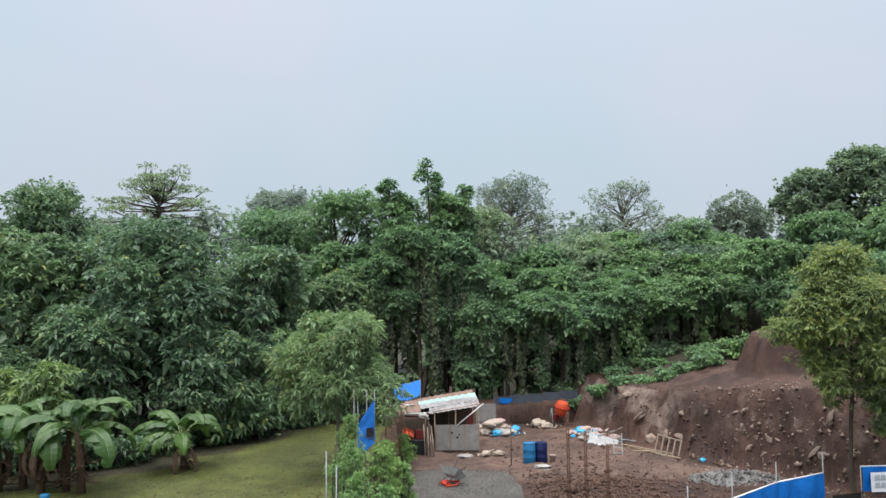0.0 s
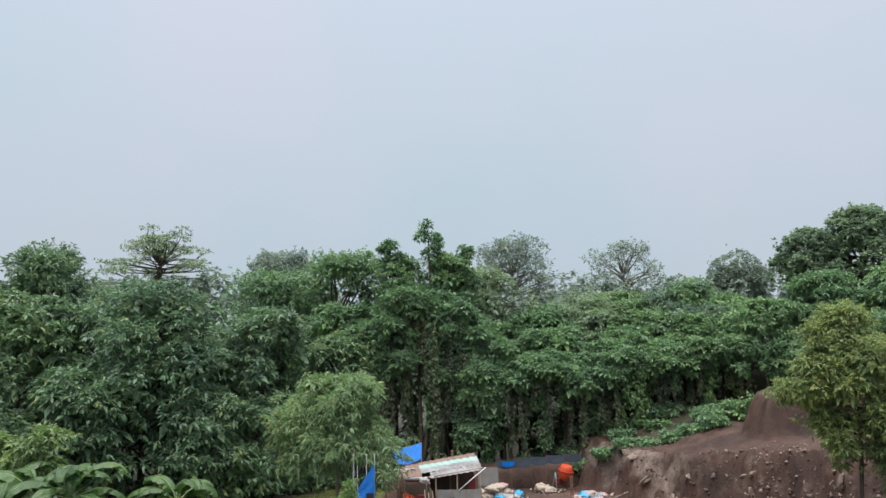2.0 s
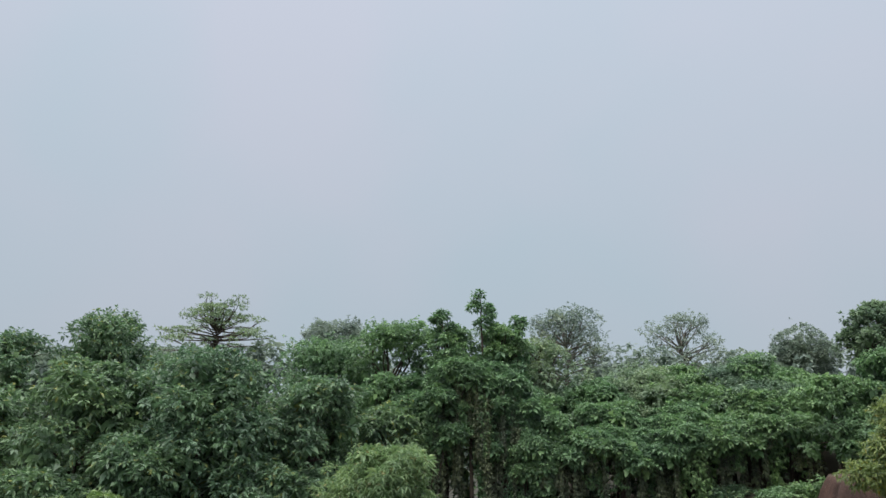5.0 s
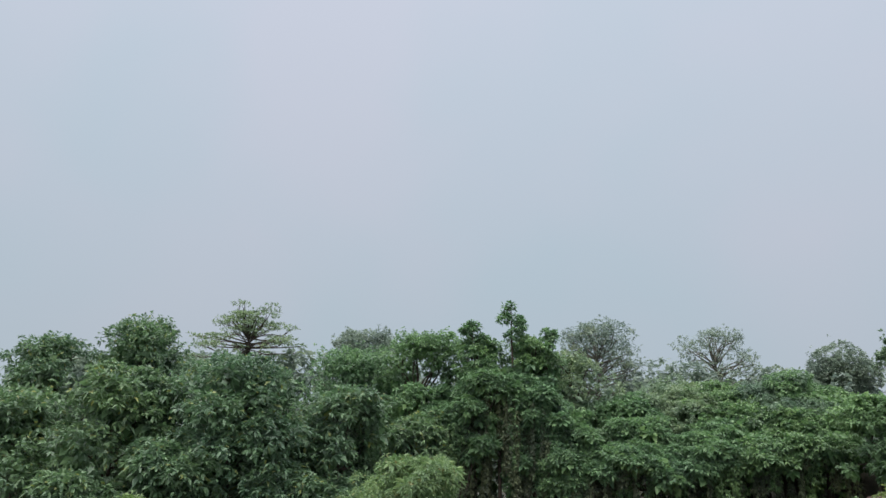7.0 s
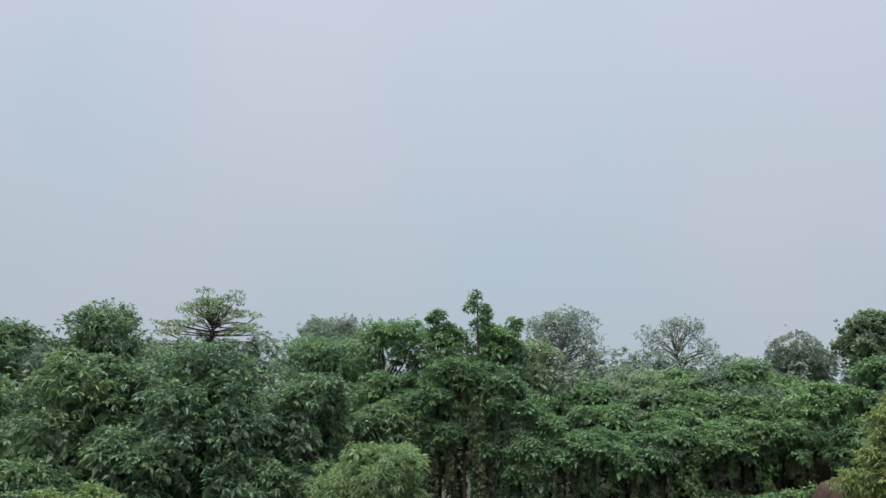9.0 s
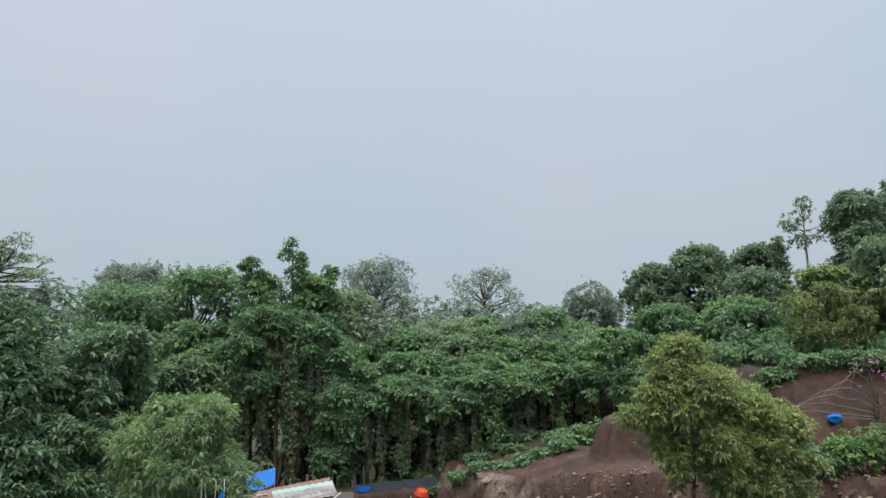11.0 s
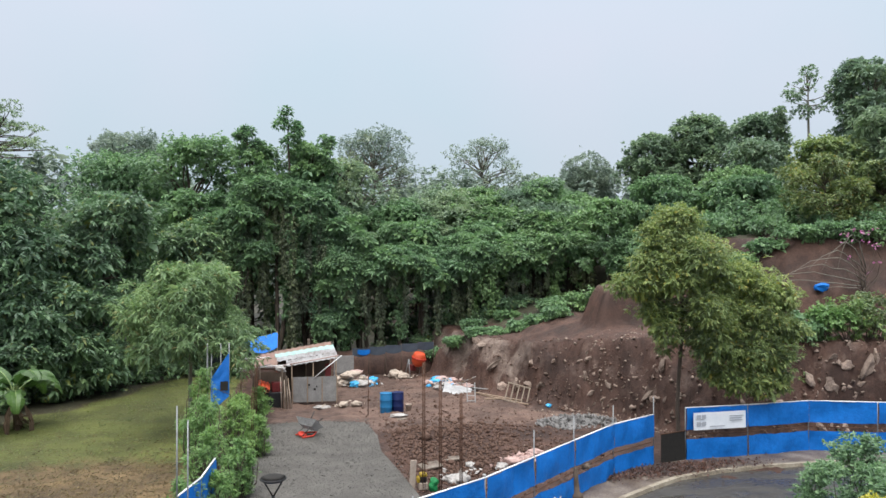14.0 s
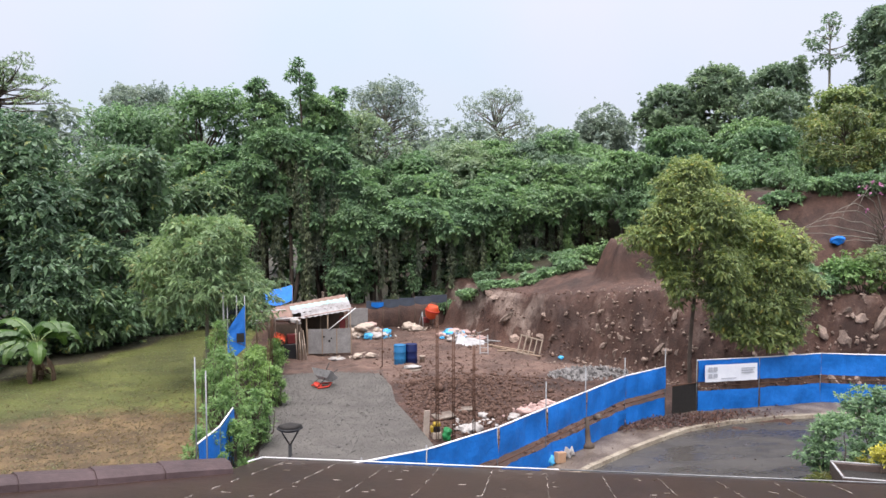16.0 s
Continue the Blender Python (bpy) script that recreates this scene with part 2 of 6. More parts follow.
def asphalt():
    m, n, l, b = nodes_of("wet_asphalt")
    a = noise_of(n, l, 60, 4)
    wet = noise_of(n, l, 0.5, 4, stretch=(1, 2.2, 1))
    c = ramp_of(n, [(0.3, (0.026, 0.024, 0.022)), (0.75, (0.070, 0.064, 0.058))])
    l.new(a.outputs["Fac"], c.inputs["Fac"])
    l.new(c.outputs["Color"], b.inputs["Base Color"])
    r = n.new("ShaderNodeMapRange")
    r.inputs["From Min"].default_value, r.inputs["From Max"].default_value = 0.42, 0.58
    r.inputs["To Min"].default_value, r.inputs["To Max"].default_value = 0.22, 0.7
    l.new(wet.outputs["Fac"], r.inputs["Value"])
    l.new(r.outputs[0], b.inputs["Roughness"])
    b.inputs["Specular IOR Level"].default_value = 0.5
    bp = n.new("ShaderNodeBump")
    bp.inputs["Strength"].default_value, bp.inputs["Distance"].default_value = 0.15, 0.01
    l.new(a.outputs["Fac"], bp.inputs["Height"])
    l.new(bp.outputs[0], b.inputs["Normal"])
    return m


def earth():
    """Red-brown soil; the lawn, worn straw patches and the leafy forest floor come in by their share of each place."""
    m, n, l, b = nodes_of("earth")
    big, mid, fine = noise_of(n, l, 0.33, 5), noise_of(n, l, 1.1, 6, 0.7), noise_of(n, l, 9, 6, 0.75)
    streak = noise_of(n, l, 1.6, 5, 0.65, stretch=(1, 1, 0.18))
    soil = ramp_of(n, [(0.32, (0.024, 0.012, 0.0085)), (0.47, (0.056, 0.029, 0.0205)), (0.60, (0.095, 0.052, 0.038)), (0.72, (0.180, 0.118, 0.092))])
    add = n.new("ShaderNodeMix")
    add.data_type = "FLOAT"
    add.inputs["Factor"].default_value = 0.45
    l.new(mid.outputs["Fac"], add.inputs["A"])
    l.new(fine.outputs["Fac"], add.inputs["B"])
    l.new(add.outputs["Result"], soil.inputs["Fac"])
    tone = ramp_of(n, [(0.35, (0.62, 0.58, 0.57)), (0.65, (1.28, 1.24, 1.22))])
    l.new(streak.outputs["Fac"], tone.inputs["Fac"])
    c = mix_of(n, l, 0.5, soil.outputs["Color"], tone.outputs["Color"], "MULTIPLY")
    for name, stops in (("pale", [(0.3, (0.072, 0.041, 0.031)), (0.7, (0.175, 0.115, 0.090))]), ("lawn", [(0.3, (0.050, 0.070, 0.015)), (0.7, (0.125, 0.130, 0.034))]),
                        ("straw", [(0.36, (0.038, 0.024, 0.011)), (0.64, (0.20, 0.138, 0.066))]),
                        ("litter", [(0.3, (0.022, 0.022, 0.014)), (0.7, (0.06, 0.055, 0.03))]),
                        ("rock", [(0.3, (0.085, 0.062, 0.05)), (0.7, (0.25, 0.20, 0.17))])):
        at = n.new("ShaderNodeAttribute")
        at.attribute_name = name
        col = ramp_of(n, stops)
        l.new(add.outputs["Result"], col.inputs["Fac"])
        edge = n.new("ShaderNodeMath")
        edge.operation = "ADD"
        l.new(at.outputs["Fac"], edge.inputs[0])
        sh = n.new("ShaderNodeMath")
        sh.operation = "MULTIPLY_ADD"
        sh.inputs[1].default_value, sh.inputs[2].default_value = 0.9, -0.45
        l.new(mid.outputs["Fac"], sh.inputs[0])
        l.new(sh.outputs[0], edge.inputs[1])
        step = n.new("ShaderNodeMapRange")
        step.inputs["From Min"].default_value, step.inputs["From Max"].default_value = 0.35, 0.65
        l.new(edge.outputs[0], step.inputs["Value"])
        c = mix_of(n, l, step.outputs[0], c, col.outputs["Color"])
    damp = ramp_of(n, [(0.38, (0.54, 0.52, 0.51)), (0.62, (1.12, 1.09, 1.06))])
    l.new(big.outputs["Fac"], damp.inputs["Fac"])
    c = mix_of(n, l, 1.0, c, damp.outputs["Color"], "MULTIPLY")
    l.new(c, b.inputs["Base Color"])
    b.inputs["Roughness"].default_value, b.inputs["Specular IOR Level"].default_value = 0.75, 0.35
    bp = n.new("ShaderNodeBump")
    bp.inputs["Strength"].default_value, bp.inputs["Distance"].default_value = 0.9, 0.11
    l.new(add.outputs["Result"], bp.inputs["Height"])
    l.new(bp.outputs[0], b.inputs["Normal"])
    return m


ASPHALT, EARTH = asphalt(), earth()


# ---- mesh helpers ----
def mesh_of(name, verts, faces, material, smooth=False):
    me = bpy.data.meshes.new(name)
    me.from_pydata([tuple(v) for v in verts], [], faces)
    me.materials.append(material)
    if smooth:
        me.shade_smooth()
    me.update()
    return me


def quads_mesh(name, v, f, material):
    """A mesh from numpy arrays: v (n, 3) and f (m, 3 or 4)."""
    me = bpy.data.meshes.new(name)
    k = f.shape[1]
    me.vertices.add(len(v))
    me.vertices.foreach_set("co", np.ascontiguousarray(v, dtype=np.float32).ravel())
    me.loops.add(f.size)
    me.loops.foreach_set("vertex_index", np.ascontiguousarray(f, dtype=np.int32).ravel())
    me.polygons.add(len(f))
    me.polygons.foreach_set("loop_start", np.arange(0, f.size, k, dtype=np.int32))
    me.materials.append(material)
    me.update(calc_edges=True)
    return me


def thing(name, label, category, at=(0, 0, 0), turn=0, group="", kind=""):
    ob = new(name)
    ob.empty_display_size = 0.2
    ob.matrix_world = pose(*at, 0, 0, turn)
    return tagged(ob, label, category, group, kind)


def part(name, data, parent=None, label="", m=None):
    """data: a mesh, or (bmesh, material). Linked as one object, under parent if given."""
    if isinstance(data, tuple):
        bm, mat = data
        me = bpy.data.meshes.new(name)
        bm.to_mesh(me)
        bm.free()
        me.materials.append(mat)
        data = me
    ob = new(name, data)
    if parent is not None:
        ob.parent = parent
    if m is not None:
        ob.matrix_basis = m
    return tagged(ob, label)


def box(sx, sy, sz, bevel=0.01, at=(0, 0, 0)):
    bm = bmesh.new()
    bmesh.ops.create_cube(bm, size=1)
    for v in bm.verts:
        v.co = Vector((v.co.x * sx + at[0], v.co.y * sy + at[1], v.co.z * sz + at[2]))
    if bevel:
        bmesh.ops.bevel(bm, geom=bm.edges[:], offset=bevel, segments=1, affect="EDGES")
    return bm


def tube(points, radii, sides=6, cap=True):
    """A tapering tube along points."""
    bm = bmesh.new()
    rings = []
    pts = [Vector(p) for p in points]
    if isinstance(radii, (int, float)):
        radii = [radii] * len(pts)
    for i, p in enumerate(pts):
        d = (pts[min(i + 1, len(pts) - 1)] - pts[max(i - 1, 0)]).normalized()
        a = d.cross(Vector((0.31, 0.87, 0.12) if abs(d.z) > 0.7 else (0, 0, 1))).normalized()
        b = d.cross(a)
        rings.append([bm.verts.new(p + radii[i] * (math.cos(k * math.tau / sides) * a + math.sin(k * math.tau / sides) * b)) for k in range(sides)])
    for r, s in zip(rings, rings[1:]):
        for k in range(sides):
            bm.faces.new((r[k], r[(k + 1) % sides], s[(k + 1) % sides], s[k]))
    if cap:
        bm.faces.new(rings[0][::-1])
        bm.faces.new(rings[-1])
    for f in bm.faces:
        f.smooth = len(f.verts) == 4
    return bm


def lathe(profile, sides=20):
    """A solid of revolution about z from (radius, height) pairs."""
    bm = bmesh.new()
    rings = [[bm.verts.new((r * math.cos(k * math.tau / sides), r * math.sin(k * math.tau / sides), z)) for k in range(sides)] for r, z in profile]
    for r, s in zip(rings, rings[1:]):
        for k in range(sides):
            bm.faces.new((r[k], r[(k + 1) % sides], s[(k + 1) % sides], s[k])).smooth = True
    bm.faces.new(rings[0][::-1])
    bm.faces.new(rings[-1])
    return bm


def lump(r, squash=(1, 1, 1), rough=0.25, seed=0, detail=2, freq=1.6, crumple=0.0):
    """An uneven stone- or sack-like body."""
    bm = bmesh.new()
    bmesh.ops.create_icosphere(bm, subdivisions=detail, radius=1)
    off = Vector((seed * 3.1, seed * 7.7, seed * 1.3))
    for v in bm.verts:
        k = 1 + rough * noise.noise(v.co * freq + off) * 1.6 + crumple * noise.noise(v.co * 5.5 + off)
        v.co = Vector((v.co.x * squash[0], v.co.y * squash[1], v.co.z * squash[2])) * (r * k)
    return bm


def cloth(w, h, nx, nz, wave, seed, sag=0.0):
    """A hanging sheet in the xz plane, w wide and h high, with folds and a scalloped edge; both sides real."""
    bm = bmesh.new()
    rows = []
    for side in (0, 1):
        grid = []
        for j in range(nz + 1):
            line = []
            for i in range(nx + 1):
                x, z = w * i / nx, h * j / nz
                y = wave * noise.noise((x * 1.3 + seed * 5, z * 1.1, seed)) + 0.4 * wave * noise.noise((x * 4 + seed, z * 1.5 - x, 3))
                dz = -sag * math.sin(math.pi * i / nx) * (1 - j / nz) + 0.012 * noise.noise((x * 3, seed, j))
                line.append(bm.verts.new((x, y + side * 0.006, z + dz)))
            grid.append(line)
        rows.append(grid)
        for j in range(nz):
            for i in range(nx):
                q = (grid[j][i], grid[j][i + 1], grid[j + 1][i + 1], grid[j + 1][i])
                bm.faces.new(q if side == 0 else q[::-1]).smooth = True
    return bm


# ---- foliage ----
def leaf_mesh(name, centres, outward, material, rng, per=6, length=0.3, width=0.11, droop=0.5, spread=0.8, fold=0.12):
    """Sprays of folded leaves: each spray sits at a centre and fans out along its outward direction, tips drooping."""
    n = len(centres)
    c = np.repeat(centres, per, 0)
    o = np.repeat(outward, per, 0)
    d = o * 0.6 + rng.normal(size=(n * per, 3)) * np.array([1, 1, 0.6]) * spread + np.array([0, 0, -droop * 0.35])
    d /= np.linalg.norm(d, axis=1, keepdims=True) + 1e-9
    ln = length * rng.uniform(0.6, 1.25, (n * per, 1))
    wd = width * rng.uniform(0.7, 1.2, (n * per, 1))
    side = np.cross(d, np.array([0, 0, 1.0]) + rng.normal(size=(n * per, 3)) * 0.35)
    side /= np.linalg.norm(side, axis=1, keepdims=True) + 1e-9
    up = np.cross(side, d)
    up *= np.sign(up[:, 2:3] + 1e-6)
    base = c + d * ln * 0.08
    mid = c + d * ln * 0.55 + up * ln * fold * 0.6
    tip = c + d * ln + np.array([0, 0, -1.0]) * ln * droop * 0.45
    a, b = mid + side * wd * 0.5 - up * ln * fold, mid - side * wd * 0.5 - up * ln * fold
    v = np.stack([base, a, tip, b], 1).reshape(-1, 3)
    k = np.arange(n * per)[:, None] * 4
    f = np.concatenate([k + np.array([[0, 1, 2]]), k + np.array([[0, 2, 3]])], 0)
    return quads_mesh(name, v, f, material)


def on_lobes(lobes, n, rng, lower=0.35, shell=(0.78, 1.08), ragged=1.0):
    """n places on the outer shells of ellipsoid lobes (x, y, z, rx, ry, rz), fewer on their undersides, with the way out."""
    L = np.array(lobes, dtype=float)
    area = (L[:, 3] * L[:, 4] + L[:, 3] * L[:, 5] + L[:, 4] * L[:, 5])
    pick = rng.choice(len(L), size=n, p=area / area.sum())
    d = rng.normal(size=(n, 3))
    d /= np.linalg.norm(d, axis=1, keepdims=True)
    flip = (d[:, 2] < -0.1) & (rng.random(n) > lower)
    d[flip, 2] *= -1
    w = np.sin(d[:, 0] * 5.1 + pick * 1.7) * np.sin(d[:, 1] * 4.3 + pick * 2.9) + 0.7 * np.sin(d[:, 2] * 6.7 + d[:, 0] * 3.1 + pick)
    r = rng.uniform(*shell, (n, 1)) * (1 + 0.20 * ragged * w[:, None]) * np.where(rng.random((n, 1)) < 0.06 * ragged, rng.uniform(1.05, 1.35, (n, 1)), 1.0)
    p = L[pick, :3] + d * L[pick, 3:] * r
    out = d / L[pick, 3:]
    out /= np.linalg.norm(out, axis=1, keepdims=True)
    return p, out


def crown_lobes(cx, cy, zb, zt, r, rng, count=16, size=0.42, shape="dome", flat=None):
    """Lobes of an uneven crown between the heights zb and zt."""
    lobes, h = [], zt - zb
    flat = flat or (0.3 if shape == "umbrella" else 0.78)
    for i in range(count):
        u = (i + rng.random()) / count
        a = rng.uniform(0, math.tau)
        if shape == "dome":
            ring = math.sqrt(max(0.0, 1 - u ** 2.2)) * 0.72
        elif shape == "umbrella":
            ring = (0.95 if u < 0.6 else 0.6) * rng.uniform(0.5, 1.0)
        elif shape == "column":
            ring = 0.62 * (1 - 0.35 * u)
        else:
            ring = math.sin(math.pi * min(0.97, u * 0.85 + 0.14)) * 0.78
        rr = r * size * rng.choice([0.6, 0.85, 1.0, 1.35]) * rng.uniform(0.85, 1.15)
        z = zb + h * u * 1.02 if shape != "umbrella" else zb + h * (0.25 + 0.65 * u)
        z = min(z, zt - rr * flat)
        k = ring * rng.uniform(0.75, 1.05)
        lobes.append((cx + math.cos(a) * r * k, cy + math.sin(a) * r * k, z, rr, rr, rr * flat))
    return lobes


def join_tubes(tubes):
    bm = bmesh.new()
    for pts, radii, sides in tubes:
        t = tube(pts, radii, sides, cap=False)
        me = bpy.data.meshes.new("limb")
        t.to_mesh(me)
        t.free()
        bm.from_mesh(me)
        bpy.data.meshes.remove(me)
    return bm


def bend(a, b, rng, sag=0.12, n=5):
    a, b = Vector(a), Vector(b)
    side = Vector(rng.normal(size=3)) * (b - a).length * sag
    return [a.lerp(b, i / (n - 1)) + side * math.sin(math.pi * i / (n - 1)) for i in range(n)]


def tree(name, label, x, y, z0, zb, zt, r, seed, leaf=LEAF_MID, bark=BARK, sprays=2500, per=6, length=0.32, width=0.12, droop=0.5,
         shape="dome", lobes=16, size=0.42, flat=None, lower=0.35, trunk=None, group="", extra=(), shell=(0.78, 1.08), spread=0.8, lean=(0, 0), inner=0.12, category="tree", ragged=1.0):
    """A tree: tapered trunk, a limb to every lobe of the crown, and leaf sprays on the lobes."""
    rng = np.random.default_rng(seed)
    ob = thing(name, label, category, (x, y, z0), 0, group)
    zb, zt = zb - z0, zt - z0
    crown = crown_lobes(lean[0], lean[1], zb, zt, r, rng, lobes, size, shape, flat) + [tuple(e) for e in extra]
    tr_r = trunk or max(0.08, (zt) * 0.016)
    fork = Vector((lean[0] * 0.5, lean[1] * 0.5, zb + (zt - zb) * 0.12))
    top = Vector((lean[0], lean[1], zb + (zt - zb) * 0.72))
    stem = bend((0, 0, -0.15), fork, rng, 0.04, 5)
    part("trunk", (tube(stem + [top], [tr_r * 1.35, tr_r * 1.05, tr_r, tr_r * 0.9, tr_r * 0.8, tr_r * 0.2], 8), bark), ob)
    tubes = []
    for lx, ly, lz, rx, ry, rz in crown:
        start = fork.lerp(top, min(0.9, max(0.0, (lz - rz - fork.z) / max(0.1, top.z - fork.z))) * 0.8)
        pts = bend(start, (lx, ly, lz), rng, 0.1, 5)
        tubes.append((pts, [tr_r * 0.42, tr_r * 0.34, tr_r * 0.26, tr_r * 0.18, tr_r * 0.1], 5))
        for _ in range(2):
            q = Vector((lx, ly, lz)) + Vector(np.clip(rng.normal(size=3), -1, 1)) * 0.5 * min(rx, rz)
            tubes.append((bend(pts[3], q, rng, 0.1, 3), [tr_r * 0.15, tr_r * 0.1, tr_r * 0.04], 4))
    tagged(part("branching", (join_tubes(tubes), bark), ob), kind="stuff")
    p, o = on_lobes(crown, sprays, rng, lower, shell, ragged)
    part("crown", leaf_mesh("crown", p, o, leaf, rng, per, length, width, droop, spread), ob)
    if inner:
        p, o = on_lobes(crown, int(sprays * inner), rng, 0.8, (0.3, 0.72))
        part("inner_foliage", leaf_mesh("inner_foliage", p, o, leaf, rng, per, length * 1.9, width * 2.6, droop, spread), ob)
    return ob


# ---- ground ----
FOOT = [(7.0, 70), (7.9, 47), (9.1, 41.4), (11.4, 36.9), (13.1, 33.9), (14.6, 30.3), (16.0, 28.1), (18, 27.2), (24, 26.6), (70, 26)]
BENCH = [(21, 70), (20, 46), (17.8, 41.6), (15.0, 39.2), (15.2, 36.6), (18.4, 36.2), (23.5, 31.4), (27, 30.6), (70, 30)]


def signed(px, py, line):
    """Distance from a line of points, positive on its right-hand side as seen along it from far to near... inside the hill."""
    best = np.full(px.shape, 1e9)
    sign = np.ones(px.shape)
    for (ax, ay), (bx, by) in zip(line, line[1:]):
        dx, dy = bx - ax, by - ay
        t = np.clip(((px - ax) * dx + (py - ay) * dy) / (dx * dx + dy * dy), 0, 1)
        d = np.hypot(px - ax - t * dx, py - ay - t * dy)
        s = np.sign(dx * (py - ay) - dy * (px - ax))
        sign = np.where(d < best, s, sign)
        best = np.minimum(best, d)
    return best * sign


def ease(t):
    t = np.clip(t, 0, 1)
    return t * t * (3 - 2 * t)


def wobble(px, py, f, seed):
    return np.array([noise.fractal(Vector((a * f, b * f, seed)), 0.9, 2.1, 4) for a, b in zip(px.ravel(), py.ravel())]).reshape(px.shape)


def height(px, py, rough=True):
    px, py = np.asarray(px, float), np.asarray(py, float)
    w = wobble(px, py, 0.45, 2.0) if rough else 0
    w2 = wobble(px, py, 1.4, 9.0) if rough else 0
    w3 = wobble(px, py, 3.1, 4.0) if rough else 0
    d1, d2 = signed(px, py, FOOT) + 0.5 * w + 0.24 * w2 + 0.16 * w3, signed(px, py, BENCH) + 0.2 * w + 0.12 * w2 + 0.08 * w3
    plate = 2.65 + 1.1 * ease((px - 11.0) / 5.5)
    z = plate * (0.86 * np.clip(d1 / 1.45, 0, 1) + 0.10 * ease(d1 / 0.8) + 0.04 * np.clip(d1 / 5, 0, 1))
    z = z + (1.95 * np.clip(d2 / 0.75, 0, 1) + 0.10 * np.clip(d2 - 1, 0, 40)) * ease((px - 13.2) / 1.0)
    z = z + 0.10 * np.clip(d1 - 4, 0, 60) * ease((py - 40) / 10)
    z = z + 0.06 * np.clip(d1 - 1.45, 0, 6) * ease((17 - px) / 4)
    z = z + 2.3 * np.clip((d2 - 0.9) / 2.3, 0, 1) * ease((px - 18.5) / 2.5) * ease((46 - py) / 8)
    site = ease((px + 4) / 2) * ease((30 - px) / 4) * ease((py - 21) / 3) * ease((50 - py) / 4)
    z = z + (0.10 * w + 0.09 * w2 + 0.05 * w3) * (0.35 + 0.65 * site) * ease((py - 20) / 4 + ease((4 - px) / 3) * 0.4)
    pit = np.exp(-(((px - 5.6) / 2.6) ** 2 + ((py - 25.6) / 2.6) ** 2)) - 0.55 * np.exp(-(((px - 6.4) / 3.4) ** 2 + ((py - 30.2) / 1.3) ** 2))
    z = z - 0.45 * pit * ease((px - 3.2) / 1.0)
    return z


def lines(lo, hi, a, b, fine, coarse):
    inner = np.arange(a, b + 1e-6, fine)
    left = a - np.cumsum(coarse * 1.25 ** np.arange(40))
    right = b + np.cumsum(coarse * 1.25 ** np.arange(40))
    return np.concatenate([[lo], left[left > lo][::-1], inner, right[right < hi], [hi]])


gx, gy = lines(-900, 900, -4, 30, 0.2, 0.5), lines(-60, 1500, 22, 46, 0.2, 0.5)
GX, GY = np.meshgrid(gx, gy)
GZ = height(GX, GY)
nx, ny = len(gx), len(gy)
gi = np.arange(nx * ny).reshape(ny, nx)
gf = np.stack([gi[:-1, :-1], gi[:-1, 1:], gi[1:, 1:], gi[1:, :-1]], -1).reshape(-1, 4)
ground_mesh = quads_mesh("ground", np.stack([GX, GY, GZ], -1).reshape(-1, 3), gf, EARTH)
ground_mesh.shade_smooth()
LAWN_EDGE = [(-60, 24), (-22, 29.5), (-15.5, 32.0), (-12.4, 36.6), (-10.0, 40.2), (-7.6, 46.6), (-5.2, 48.6)]
in_lawn = ease((-3.3 - GX) / 0.6) * ease((-signed(GX, GY, LAWN_EDGE)) / 1.2 + 0.5)
straw = in_lawn * np.exp(-(((GX + 7.6) / 5.6) ** 2 + ((GY - 24.8) / 4.2) ** 2)) * 1.15
d_foot = signed(GX, GY, FOOT)
litter = np.clip((1 - in_lawn) * ease((-4.2 - GX) / 0.8) * ease((GY - 24) / 3) + ease((GY - 46.5) / 2) * ease((9 - GX) / 2)
                 + ease((d_foot - 9) / 3) + ease((d_foot - 3) / 2) * ease((GY - 42) / 3), 0, 1)
rocky = ease(d_foot / 0.6) * ease((2.0 - d_foot) / 0.8) * (0.20 * ease((17 - GX) / 3) * ease((GY - 37) / 2) + 0.33)
pale = ease((GX + 2.2) / 1.2) * ease((GY - 29.5) / 2.5) * ease((46 - GY) / 2) * ease((-d_foot - 0.2) / 1.0) * 0.62
for key, values in (("pale", pale), ("lawn", in_lawn), ("straw", straw), ("litter", litter), ("rock", rocky)):
    ground_mesh.attributes.new(key, "FLOAT", "POINT").data.foreach_set("value", values.astype(np.float32).ravel())
ground = tagged(part("ground", ground_mesh), "red-brown bare building-site soil with a cut earth bank and lawn", "ground", kind="structure")


def z_at(x, y):
    return float(height(np.array([x]), np.array([y]))[0])


def sheet(name, outline, z, material, step=0.5, rise=0.0, thick=0.08):
    """A flat slab with the given outline, its top at z."""
    bm = bmesh.new()
    top = [bm.verts.new((x, y, z)) for x, y in outline]
    low = [bm.verts.new((x, y, z - thick)) for x, y in outline]
    bm.faces.new(top)
    bm.faces.new(low[::-1])
    for i in range(len(top)):
        j = (i + 1) % len(top)
        bm.faces.new((top[i], low[i], low[j], top[j]))
    bmesh.ops.recalc_face_normals(bm, faces=bm.faces[:])
    return part(name, (bm, material))


